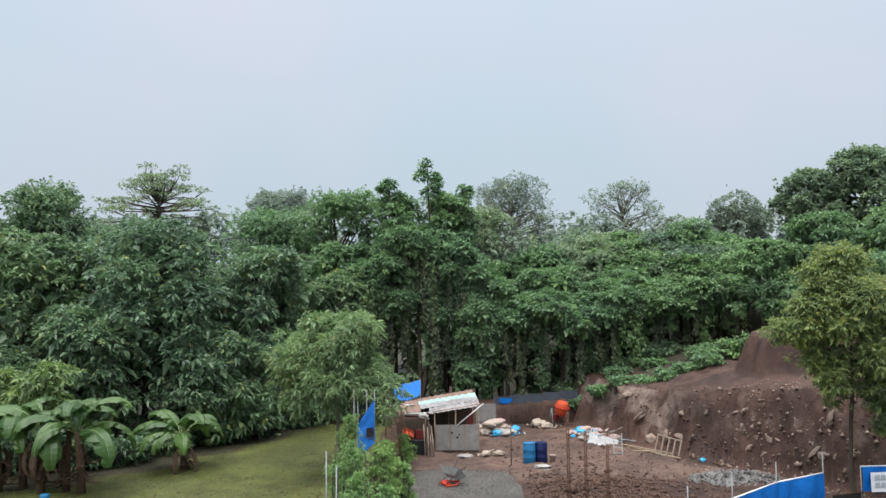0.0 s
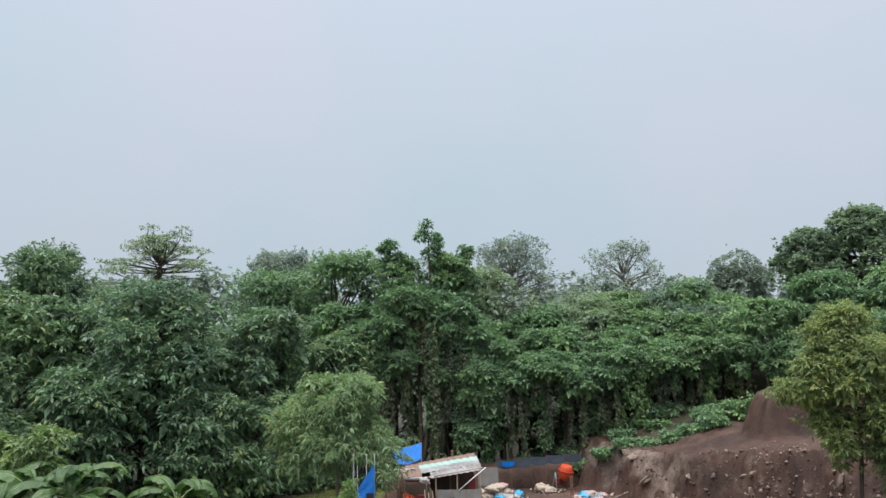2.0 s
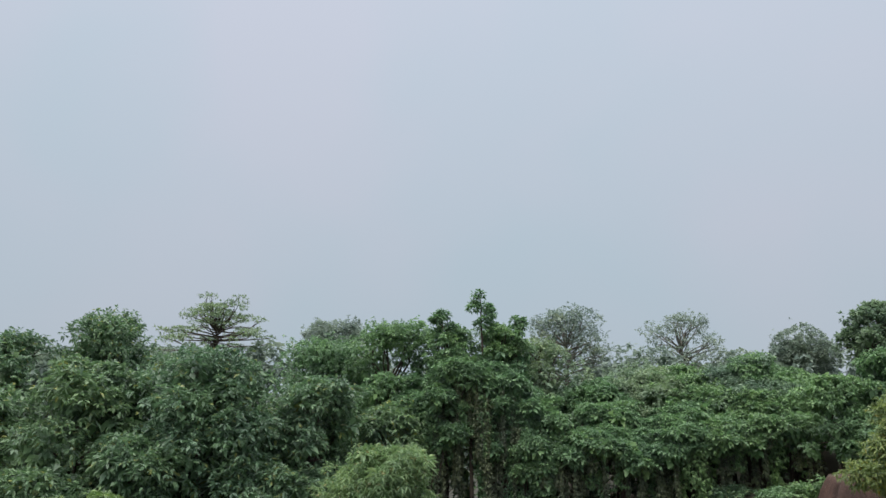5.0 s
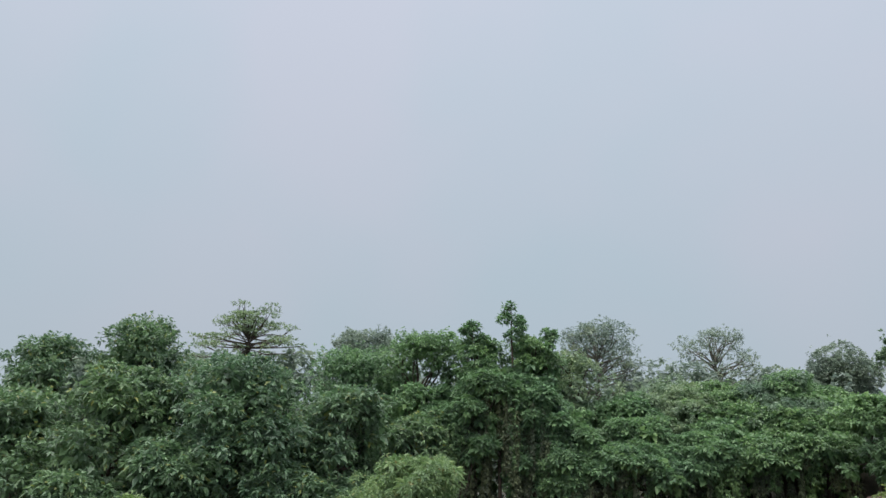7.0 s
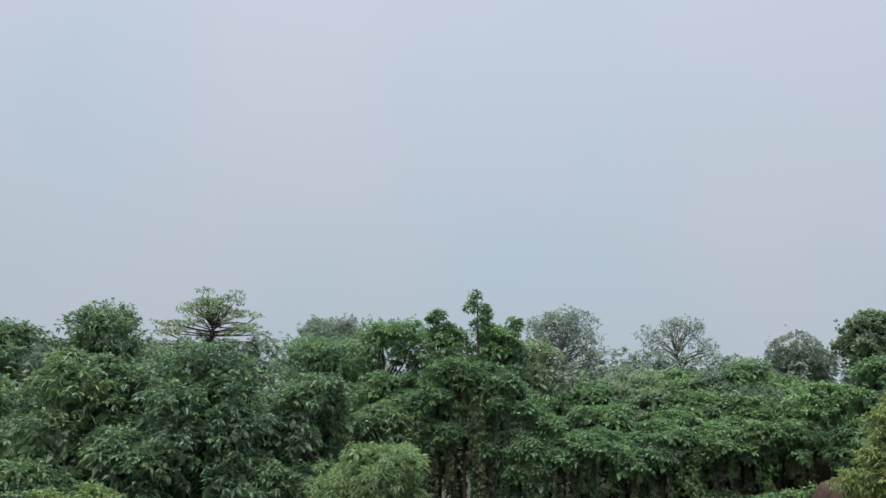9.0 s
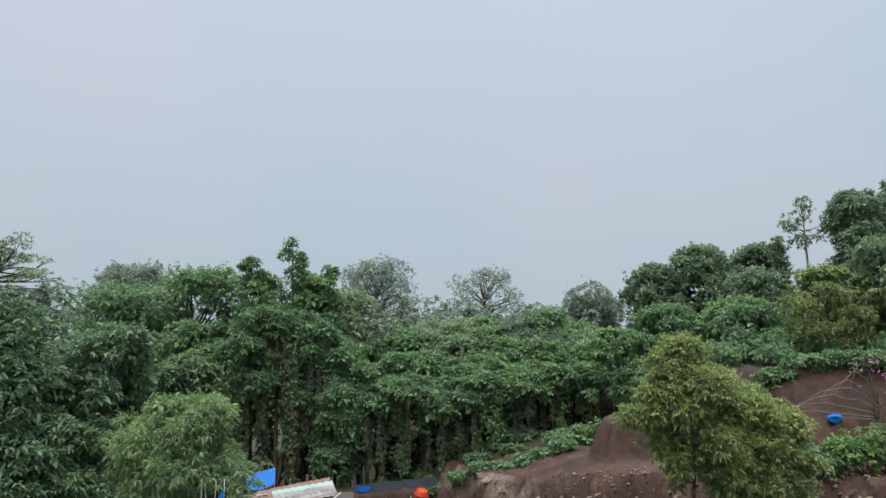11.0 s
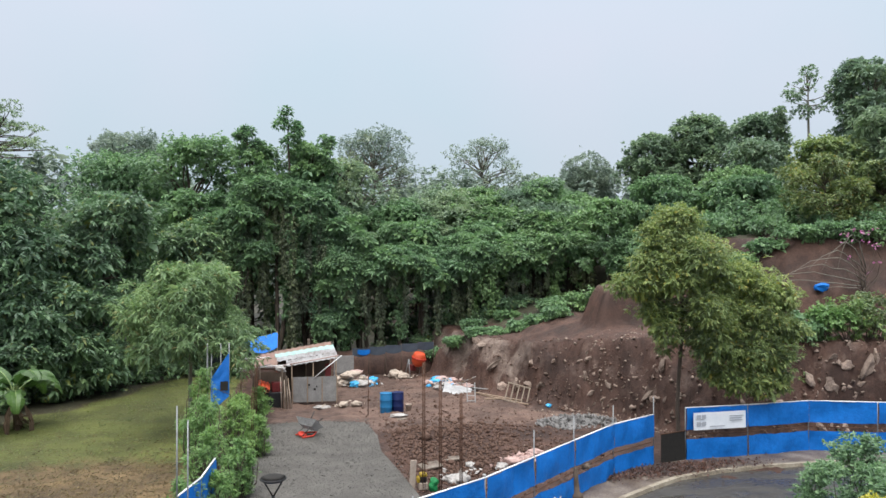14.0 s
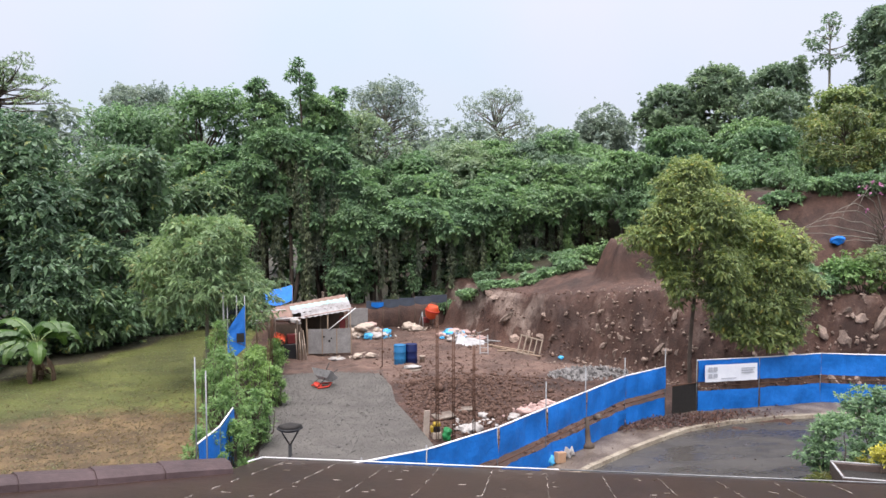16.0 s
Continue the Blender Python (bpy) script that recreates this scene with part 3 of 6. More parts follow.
# road with its kerb and footway, swinging past the gate
KERB = [(2.4, 15.0), (4.4, 16.9), (6.0, 18.4), (7.7, 19.8), (9.4, 21.0), (10.8, 21.9), (12.2, 22.7), (14.0, 23.2), (16.0, 23.4), (18.4, 23.4), (21.0, 23.0), (26.0, 21.6), (40, 17)]
road = tagged(sheet("road", KERB + [(40, -8), (2.4, -8)], 0.03, ASPHALT), "wet dark grey asphalt street with damp sheen", "road", kind="structure")
FENCE = [(-2.6, 15.4), (-0.9, 15.7), (0.95, 16.4), (2.5, 17.0), (4.55, 18.4), (6.35, 20.0), (8.1, 21.55), (10.15, 23.35), (12.16, 24.5)]
FENCE_R = [(13.48, 24.7), (16.0, 24.8), (18.68, 25.05), (21.0, 24.3), (24.5, 23.4), (28.0, 22.3)]
walkway = [(x - 0.0, y + 0.0) for x, y in KERB] + [(40, 18.6), (28, 22.5), (24.5, 23.6), (21.1, 24.5), (18.9, 25.2), (16, 25.0), (13.6, 24.9), (12.28, 24.4), (10.15, 23.45), (8.1, 21.75), (6.35, 20.2), (4.5, 18.6), (2.5, 17.2), (1.4, 16.4)]
pavement = tagged(sheet("pavement", walkway, 0.12, CONCRETE, thick=0.2), "damp pale concrete footway with brown soil stains", "pavement", kind="structure")
kerb_bm = bmesh.new()
for (ax, ay), (bx, by) in zip(KERB, KERB[1:]):
    n_len = max(1, int(math.hypot(bx - ax, by - ay) / 0.9))
    for i in range(n_len):
        u, v = i / n_len, (i + 1) / n_len - 0.012
        p, q = Vector((ax + (bx - ax) * u, ay + (by - ay) * u, 0)), Vector((ax + (bx - ax) * v, ay + (by - ay) * v, 0))
        side = Vector((-(q - p).y, (q - p).x, 0)).normalized() * 0.17
        ring = [kerb_bm.verts.new(w) for w in (p - side * 0.1, q - side * 0.1, q + side, p + side)]
        upper = [kerb_bm.verts.new(w + Vector((0, 0, 0.15))) for w in (p, q, q + side, p + side)]
        kerb_bm.faces.new(upper)
        for k in range(4):
            kerb_bm.faces.new((ring[k], ring[(k + 1) % 4], upper[(k + 1) % 4], upper[k]))
KERB_STONE = surface("kerb_stone", [(0.36, (0.11, 0.085, 0.06)), (0.5, (0.26, 0.22, 0.165)), (0.64, (0.40, 0.355, 0.28))], 1.6, 0.6, fine=16)
kerb = tagged(part("kerb", (kerb_bm, KERB_STONE)), "pale concrete kerb stones along the street", "kerb", kind="structure")

# gravel yard inside the fence
PAD = [(-1.9, 16.6), (-1.75, 22), (-1.7, 28), (-1.5, 33.0), (0.5, 33.3), (2.7, 32.6), (3.0, 30.2), (2.9, 27.8), (3.2, 25.4), (3.4, 23.6), (3.6, 21.5), (3.4, 19.0), (2.2, 17.4)]
pad = tagged(sheet("gravel_yard", PAD, 0.14, GRAVEL_BED, thick=0.3), "grey crushed gravel yard of the building site", "gravel", kind="structure")

# ---- forest ----
FAR = "trees of the forest edge"


def big_leaf_tree(x, y, zb, zt, r, seed, sprays, lobes=18, leaf=LEAF_DARK, **kw):
    return tree("tree", kw.pop("label", "large dark green broadleaf tree at the forest edge"), x, y, z_at(x, y), zb, zt, r, seed, leaf, BARK, sprays, 6, kw.pop("length", 0.40), kw.pop("width", 0.155), 0.65,
                lobes=int(lobes * 1.5), size=0.36, flat=0.7, lower=0.4, group=FAR, **kw)


# broad dark trees behind the lawn
big_leaf_tree(-23.0, 41.0, 1.5, 11.6, 4.3, 11, 3600)
big_leaf_tree(-16.8, 42.5, 0.9, 12.4, 5.2, 12, 5600, lobes=26)
big_leaf_tree(-18.6, 38.6, 1.2, 7.4, 3.2, 13, 2400)
big_leaf_tree(-11.0, 45.0, 1.0, 10.8, 3.9, 14, 3600, lobes=22)
big_leaf_tree(-27.5, 39.5, 1.0, 10.0, 4.0, 15, 2200)
big_leaf_tree(-13.0, 41.0, 0.7, 6.2, 2.7, 16, 1800)
big_leaf_tree(-7.0, 49.5, 0.9, 9.5, 3.2, 17, 2600)
big_leaf_tree(-22.0, 36.4, 0.8, 5.8, 2.6, 18, 1600)
big_leaf_tree(-28.5, 53.5, 6.0, 16.2, 4.2, 19, 2400, label="tall dark broadleaf tree above the forest edge", length=0.36)
big_leaf_tree(-33.0, 50.0, 5.0, 14.4, 4.2, 20, 1700)
big_leaf_tree(-20.5, 50.0, 4.0, 13.0, 4.2, 21, 2000)

# vine-hung trees in the middle
def vine_tree(x, y, zb, zt, r, seed, sprays, lobes=18, leaf=LEAF_VINE, shape="dome", drop=0, **kw):
    rng = np.random.default_rng(seed + 500)
    z0 = z_at(x, y)
    hang = []
    for i in range(drop):
        a = rng.uniform(-2.9, -0.2)
        q = r * rng.uniform(0.55, 0.95)
        ztop = zb - z0 + (zt - zb) * rng.uniform(0.25, 0.6)
        zlow = max(0.3, (zb - z0) * rng.uniform(0.1, 0.7))
        hang.append((math.cos(a) * q, math.sin(a) * q, (ztop + zlow) / 2, rng.uniform(0.45, 0.95), rng.uniform(0.35, 0.6), (ztop - zlow) / 2))
    return tree("tree", kw.pop("label", "vine-covered forest tree with hanging leafy curtains"), x, y, z0, zb, zt, r, seed, leaf, BARK, int(sprays * 0.82), 6, kw.pop("length", 0.26), kw.pop("width", 0.135), 0.7,
                lobes=int(lobes * 1.7), size=0.33, flat=0.62, lower=0.3, group=FAR, extra=hang, shape=shape, **kw)


vine_tree(-7.8, 55.0, 5.0, 15.7, 4.4, 31, 4200, lobes=22, leaf=LEAF_MID)
vine_tree(-3.4, 53.4, 6.0, 15.1, 3.4, 32, 3600, lobes=22, leaf=LEAF_MID)
vine_tree(0.6, 53.2, 6.0, 15.3, 2.6, 33, 3600, lobes=22, shape="column", leaf=LEAF_MID, label="tall vine-draped tree with a ragged leafy top")
vine_tree(-7.2, 51.6, 2.2, 11.6, 2.9, 48, 2600, lobes=18, drop=4)
vine_tree(3.4, 57.0, 5.0, 14.6, 4.2, 46, 2400, lobes=18, leaf=LEAF_HALF_HAZED)
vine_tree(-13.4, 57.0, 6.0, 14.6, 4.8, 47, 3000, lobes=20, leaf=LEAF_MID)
vine_tree(11.5, 62.0, 6.0, 13.2, 4.8, 45, 1800, lobes=18, leaf=LEAF_HALF_HAZED)
vine_tree(20.5, 61.0, 6.0, 13.0, 4.6, 44, 1800, lobes=18, leaf=LEAF_HALF_HAZED)
vine_tree(19.6, 46.2, 6.6, 11.0, 2.5, 41, 2200, lobes=16, drop=2)
vine_tree(23.6, 46.0, 7.6, 12.6, 3.0, 42, 2800, lobes=20)
vine_tree(28.0, 45.0, 8.0, 13.0, 3.2, 43, 2600, lobes=18)


def creeper_tree(x, y, mounds, curtains, seed, sprays, leaf=LEAF_VINE, stems=2, label="forest tree smothered in creepers that hang down in curtains"):
    """A tree under a blanket of creepers: mounds of leaves on top, strands and leafy columns hanging from its rim, bare stems in the shade below."""
    rng = np.random.default_rng(seed)
    z0 = z_at(x, y)
    ob = thing("tree", label, "tree", (x, y, z0), 0, FAR)
    lobes = [(m[0] - x, m[1] - y, m[2] - z0, *m[3:]) for m in mounds]
    for k in range(stems):
        sx, sy = rng.normal() * 0.9, rng.uniform(-0.5, 0.9)
        reach = min(lobes, key=lambda m: (m[0] - sx) ** 2 + (m[1] - sy) ** 2)
        base = z_at(x + sx, y + sy) - z0 - 0.2
        part("trunk", (tube(bend((sx, sy, base), (reach[0], reach[1], reach[2]), rng, 0.03, 6), [0.17, 0.15, 0.13, 0.12, 0.10, 0.05], 7), BARK), ob)
    hub = Vector((0, 0, min(m[2] for m in lobes) - 0.6))
    tagged(part("branching", (join_tubes([(bend(hub, m[:3], rng, 0.1, 4), [0.08, 0.06, 0.04, 0.02], 4) for m in lobes]), BARK), ob), kind="stuff")
    p, o = on_lobes(lobes, sprays, rng, 0.12, (0.82, 1.08))
    part("crown", leaf_mesh("crown", p, o, leaf, rng, 6, 0.25, 0.14, 0.75, 0.7), ob)
    p, o = on_lobes(lobes, int(sprays * 0.16), rng, 0.6, (0.35, 0.78))
    part("inner_foliage", leaf_mesh("inner_foliage", p, o, leaf, rng, 6, 0.55, 0.4, 0.6, 0.8), ob)
    if curtains:
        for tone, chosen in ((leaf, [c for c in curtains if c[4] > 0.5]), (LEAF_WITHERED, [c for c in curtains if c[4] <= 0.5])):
            cs, outs = [np.zeros((0, 3))], [np.zeros((0, 3))]
            for cx, cy, ztop, zlow, wide in chosen:
                n = int((ztop - zlow) * (16 + 60 * wide))
                u = rng.random(n)
                w = wide * (0.35 + 0.65 * np.abs(np.sin(u * 5.3 + cx)))
                cs.append(np.column_stack([cx - x + rng.normal(size=n) * w * 0.5, cy - y + rng.normal(size=n) * w * 0.35, zlow - z0 + (ztop - zlow) * u]))
                outs.append(np.tile(np.array([[0.0, -0.8, -0.1]]), (n, 1)))
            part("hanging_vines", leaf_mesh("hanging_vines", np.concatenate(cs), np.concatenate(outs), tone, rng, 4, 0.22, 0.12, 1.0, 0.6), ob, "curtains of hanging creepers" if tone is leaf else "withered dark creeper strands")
        cords = [([(cx - x, cy - y, ztop - z0 + 0.5), (cx - x + rng.normal() * 0.1, cy - y, (ztop + zlow) / 2 - z0), (cx - x + rng.normal() * 0.15, cy - y, zlow - z0)], 0.018, 4) for cx, cy, ztop, zlow, wide in curtains]
        tagged(part("cord", (join_tubes(cords), BARK), ob), kind="stuff")
    return ob


def mound_field(rng, x0, x1, y0, y1, top, count, big):
    """Flattened mounds over a stretch of the plan, on the sloping surface top(x, y)."""
    out = []
    for k in range(count):
        mx, my = x0 + (x1 - x0) * ((k * 0.618034 + rng.uniform(-0.1, 0.1)) % 1.0), y0 + (y1 - y0) * (k + 0.5) / count
        q = big * rng.uniform(0.55, 1.2)
        out.append((mx, my, top(mx, my) - 0.45 * q + rng.normal() * 0.25, q, q * 0.9, q * rng.uniform(0.5, 0.75)))
    return out


def hang_from(rng, x0, x1, y, ztop, zlow, count, thick=0.3):
    """Curtains of creeper at uneven spacing: thin strands and a few broad columns that reach far down."""
    out = []
    for k in range(count):
        cx = x0 + (x1 - x0) * (k + rng.uniform(0.1, 0.9)) / count
        deep = rng.choice([0.25, 0.5, 0.75, 1.0], p=[0.35, 0.25, 0.2, 0.2])
        out.append((cx, y + rng.uniform(-0.3, 0.9), ztop(cx), ztop(cx) - (ztop(cx) - zlow(cx)) * deep * rng.uniform(0.8, 1.0), thick * rng.choice([0.4, 0.8, 1.5])))
    return out


# the sloping blanket of creepers over the wood beyond the yard
def blanket(bx, by):
    lip = 6.1 + 0.11 * (bx - 4.4) + 0.35 * math.sin(bx * 1.1)
    return lip + 0.62 * min(7.5, by - 48.2) + 0.5 * math.sin(bx * 0.9 + by * 0.7) * math.sin(by * 1.1 - bx * 0.3)


rng = np.random.default_rng(404)
for i in range(6):
    cx = 4.4 + 2.75 * i
    field = mound_field(rng, cx - 1.9, cx + 1.9, 48.4, 52.2, blanket, 20, 1.05)
    drops = hang_from(rng, cx - 1.7, cx + 1.7, 48.8, lambda q: blanket(q, 48.6) - 0.2, lambda q: 0.8 + 0.24 * max(0.0, q - 5), 12, 0.40)
    creeper_tree(cx, 50.6, field, drops, 420 + i, 3300, stems=3)
for i in range(6):
    cx = 3.6 + 3.3 * i
    creeper_tree(cx, 54.6, mound_field(rng, cx - 2.2, cx + 2.2, 52.0, 58.0, blanket, 18, 1.3), (), 440 + i, 2000, stems=1, leaf=LEAF_VINE if i % 2 else LEAF_HALF_HAZED)

# the tall mass in the middle: bright mounds over deep hanging curtains
def shoulder(bx, by):
    return 11.4 - 0.10 * (bx + 2.0) ** 2 + 0.55 * (by - 49.6) + 0.5 * math.sin(bx * 1.7)


for i, (cx, top_less, lowest) in enumerate(((-5.0, 0.6, 2.0), (-2.2, 0.0, 6.6), (0.6, 0.2, 6.0))):
    field = mound_field(rng, cx - 1.7, cx + 1.7, 49.6, 52.6, lambda a, b: shoulder(a, b) - top_less, 17, 1.0)
    for k in range((9, 3, 4)[i]):
        q = rng.uniform(0.5, 0.95)
        field.append((cx + rng.uniform(-1.6, 1.6), rng.uniform(49.2, 50.4), rng.uniform(lowest, 9.6), q, q * 0.8, q * rng.uniform(0.6, 1.1)))
    drops = hang_from(rng, cx - 1.7, cx + 1.7, 50.0, lambda q: shoulder(q, 50) - 0.8, lambda q: 0.8, 22, 0.62 if i == 0 else 0.34)
    creeper_tree(cx, 51.2, field, drops, 460 + i, 3000, LEAF_MID if i != 1 else LEAF_VINE, stems=3, label="tall forest tree with long dark creeper curtains")
field = mound_field(rng, 1.2, 3.8, 49.8, 52.0, lambda a, b: 8.6 + 0.6 * (b - 50), 10, 0.9)
for k in range(12):
    q = rng.uniform(0.5, 0.95)
    field.append((rng.uniform(1.0, 4.2), rng.uniform(48.8, 49.8), rng.uniform(1.4, 7.6), q, q * 0.8, q * rng.uniform(0.7, 1.2)))
creeper_tree(2.6, 50.9, field, hang_from(rng, 1.2, 4.2, 49.6, lambda q: 8.0, lambda q: 0.8, 14, 0.6), 470, 3000, LEAF_MID, stems=2)
# dark foliage deep in the shade behind the curtains
for i in range(9):
    sx = -7.0 + 3.1 * i
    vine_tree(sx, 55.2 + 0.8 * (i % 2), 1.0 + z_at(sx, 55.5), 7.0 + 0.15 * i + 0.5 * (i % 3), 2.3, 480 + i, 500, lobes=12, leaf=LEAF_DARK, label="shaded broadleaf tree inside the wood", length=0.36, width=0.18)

# tufts that stand above the creepers
for tx, ty, low, high, wide, seed in ((-0.95, 52.0, 14.9, 17.4, 0.95, 51), (-3.64, 51.9, 14.0, 16.0, 0.9, 52), (1.5, 53.0, 13.6, 15.7, 0.9, 53)):
    tree("tree", "slender tree tip with a tuft of leaves above the vines", tx, ty, 0.0, low, high, wide, seed, LEAF_MID, BARK, 150, 7, 0.36, 0.14, 0.6, lobes=9, size=0.36, shape="ball", trunk=0.09, group=FAR, inner=0)

# trees on the skyline
rng = np.random.default_rng(61)
tiers = []
for zk, inner_r, outer_r, count in ((15.9, 4.2, 5.8, 9), (16.9, 3.2, 5.7, 12), (17.8, 1.6, 5.0, 13), (18.6, 0.8, 4.2, 12), (19.4, 0.4, 3.4, 10), (20.1, 0.2, 2.3, 7)):
    for q in range(count):
        a = math.tau * (q + rng.uniform(-0.35, 0.35)) / count + zk
        d = rng.uniform(inner_r, outer_r)
        tiers.append((math.cos(a) * d, math.sin(a) * d, zk + rng.normal() * 0.38 - 0.05 * d, rng.uniform(0.5, 1.1), rng.uniform(0.5, 1.1), 0.13))
tree("tree", "flat-topped spreading tree with layered airy foliage", -26.7, 70.0, 0, 14.4, 19.6, 0.8, 61, LEAF_HALF_HAZED, BARK, 1500, 7, 0.32, 0.10, 0.25, shape="umbrella", lobes=3, size=0.9, flat=0.2, trunk=0.2, group=FAR, inner=0, extra=tiers)
tree("tree", "rounded tree on the skyline, haze painted into its leaves", -16.2, 76.0, 0, 13.6, 18.9, 4.9, 62, LEAF_HAZED, BARK_PALE, 2200, 7, 0.36, 0.13, 0.4, lobes=40, size=0.24, trunk=0.25, group=FAR, inner=0.03)
tree("tree", "airy tree with open branching on the skyline, leaves painted pale for haze", 7.0, 74.5, 0, 12.0, 19.6, 6.2, 63, LEAF_HAZED, BARK_PALE, 2400, 6, 0.34, 0.12, 0.4, lobes=54, size=0.2, shape="dome", trunk=0.25, group=FAR, inner=0.04)
tree("tree", "airy tree with open branching on the skyline, leaves painted pale for haze", 18.8, 77.0, 0, 11.8, 19.5, 5.7, 64, LEAF_HAZED, BARK_PALE, 1500, 6, 0.30, 0.11, 0.4, lobes=54, size=0.17, shape="dome", trunk=0.22, group=FAR, inner=0)
tree("tree", "dense round-crowned tree on the skyline", 26.0, 66.0, 0, 8.0, 13.0, 2.2, 65, LEAF_HAZED, BARK, 3800, 7, 0.22, 0.11, 0.3, lobes=6, size=0.5, trunk=0.3, group=FAR, inner=0.4, ragged=0.15, shell=(0.92, 1.03),
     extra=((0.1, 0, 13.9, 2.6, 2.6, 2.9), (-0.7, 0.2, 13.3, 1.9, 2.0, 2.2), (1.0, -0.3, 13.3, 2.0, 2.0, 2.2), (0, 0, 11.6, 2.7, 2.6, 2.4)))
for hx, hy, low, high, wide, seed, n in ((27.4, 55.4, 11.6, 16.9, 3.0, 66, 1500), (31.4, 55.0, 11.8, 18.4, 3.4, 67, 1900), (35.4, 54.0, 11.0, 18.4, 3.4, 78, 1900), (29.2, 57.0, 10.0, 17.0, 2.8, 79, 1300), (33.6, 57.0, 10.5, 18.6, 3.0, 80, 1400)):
    tree("tree", "leafy tree with loose outline on the hill", hx, hy, z_at(hx, hy), low, high, wide, seed, LEAF_HALF_HAZED, BARK, n, 7, 0.34, 0.17, 0.4, lobes=44, size=0.24, shape="ball", trunk=0.2, group=FAR, inner=0.04)
tree("tree", "slim tree tip covered in creepers", 33.0, 47.5, z_at(33.0, 47.5), 14.2, 17.8, 0.7, 68, LEAF_HALF_HAZED, BARK, 260, 7, 0.28, 0.12, 0.7, lobes=8, size=0.6, shape="column", trunk=0.08, group=FAR)
tree("tree", "thin open tree with sparse leaves", 33.0, 44.2, z_at(33.0, 44.2), 16.6, 19.9, 1.9, 69, LEAF_HALF_HAZED, BARK_PALE, 190, 6, 0.26, 0.15, 0.4, lobes=22, size=0.2, shape="ball", trunk=0.09, group=FAR, inner=0)
tree("tree", "tall broad tree on the hill with creepers", 35.6, 42.0, z_at(35.6, 42.0), 7.5, 20.0, 3.2, 70, LEAF_HALF_HAZED, BARK, 3600, 7, 0.32, 0.13, 0.6, lobes=40, size=0.26, trunk=0.25, group=FAR)
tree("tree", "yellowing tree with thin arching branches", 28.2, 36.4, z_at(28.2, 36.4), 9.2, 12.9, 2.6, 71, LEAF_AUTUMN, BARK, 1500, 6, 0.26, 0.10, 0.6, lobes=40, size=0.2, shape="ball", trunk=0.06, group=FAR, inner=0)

tree("tree", "tall broad tree on the hill with creepers", 39.6, 43.5, z_at(39.6, 43.5), 8.0, 21.4, 3.8, 81, LEAF_HALF_HAZED, BARK, 3400, 7, 0.32, 0.14, 0.6, lobes=44, size=0.25, trunk=0.25, group=FAR)

# growth that fills the hill behind the cut bank
vine_tree(27.0, 41.4, 8.2, 12.2, 2.8, 72, 2200, lobes=18, leaf=LEAF_MID)
vine_tree(31.0, 39.6, 8.6, 14.4, 2.8, 73, 2200, lobes=20, leaf=LEAF_OLIVE, label="yellowing creeper-covered tree on the hill")
vine_tree(33.6, 38.0, 8.6, 16.0, 3.0, 75, 2200, lobes=18, leaf=LEAF_HALF_HAZED)
vine_tree(31.6, 36.0, 8.2, 12.6, 2.2, 76, 1500, lobes=16, leaf=LEAF_AUTUMN, label="yellowing creeper-covered tree on the hill")
vine_tree(30.6, 47.5, 8.0, 15.4, 3.2, 77, 2200, lobes=18, leaf=LEAF_HALF_HAZED)

# deep wood behind everything
rng = np.random.default_rng(5)
for i in range(26):
    a = math.radians(-34 + 80 * (i + rng.uniform(-0.3, 0.3)) / 25)
    d = rng.uniform(66, 92)
    x, y = d * math.sin(a), d * math.cos(a)
    base = z_at(x, y)
    tree("tree", "distant green tree deep in the wood", x, y, base, 3.0, rng.uniform(14.2, 17.0) * (d / 80) ** 0.5, rng.uniform(4.2, 5.6), 900 + i, LEAF_HAZED, BARK, 430, 6, 0.62, 0.30, 0.5, lobes=18, size=0.45, lower=0.5, group=FAR, inner=0.3)


# ---- trees and shrubs on and round the site ----
def bush(name, label, x, y, h, r, seed, leaf=LEAF_BRIGHT, sprays=300, per=7, length=0.2, width=0.07, droop=0.4, lobes=9, z0=None, category="shrub", group="", size=0.5, spread=0.8, stem=BARK, shell=(0.35, 1.08)):
    """A shrub: a few stems from the ground and leaf sprays on uneven lobes."""
    rng = np.random.default_rng(seed)
    ob = thing(name, label, category, (x, y, z_at(x, y) if z0 is None else z0), 0, group)
    lob = crown_lobes(0, 0, h * 0.12, h, r, rng, lobes, size, "ball")
    tubes = [(bend((rng.normal() * 0.08, rng.normal() * 0.08, -0.1), (lx, ly, lz), rng, 0.1, 4), [0.025, 0.02, 0.014, 0.006], 5) for lx, ly, lz, *_ in lob]
    tagged(part("branching", (join_tubes(tubes), stem), ob), kind="stuff")
    p, o = on_lobes(lob, sprays, rng, 0.5, shell)
    part("foliage", leaf_mesh("foliage", p, o, leaf, rng, per, length, width, droop, spread), ob)
    return ob


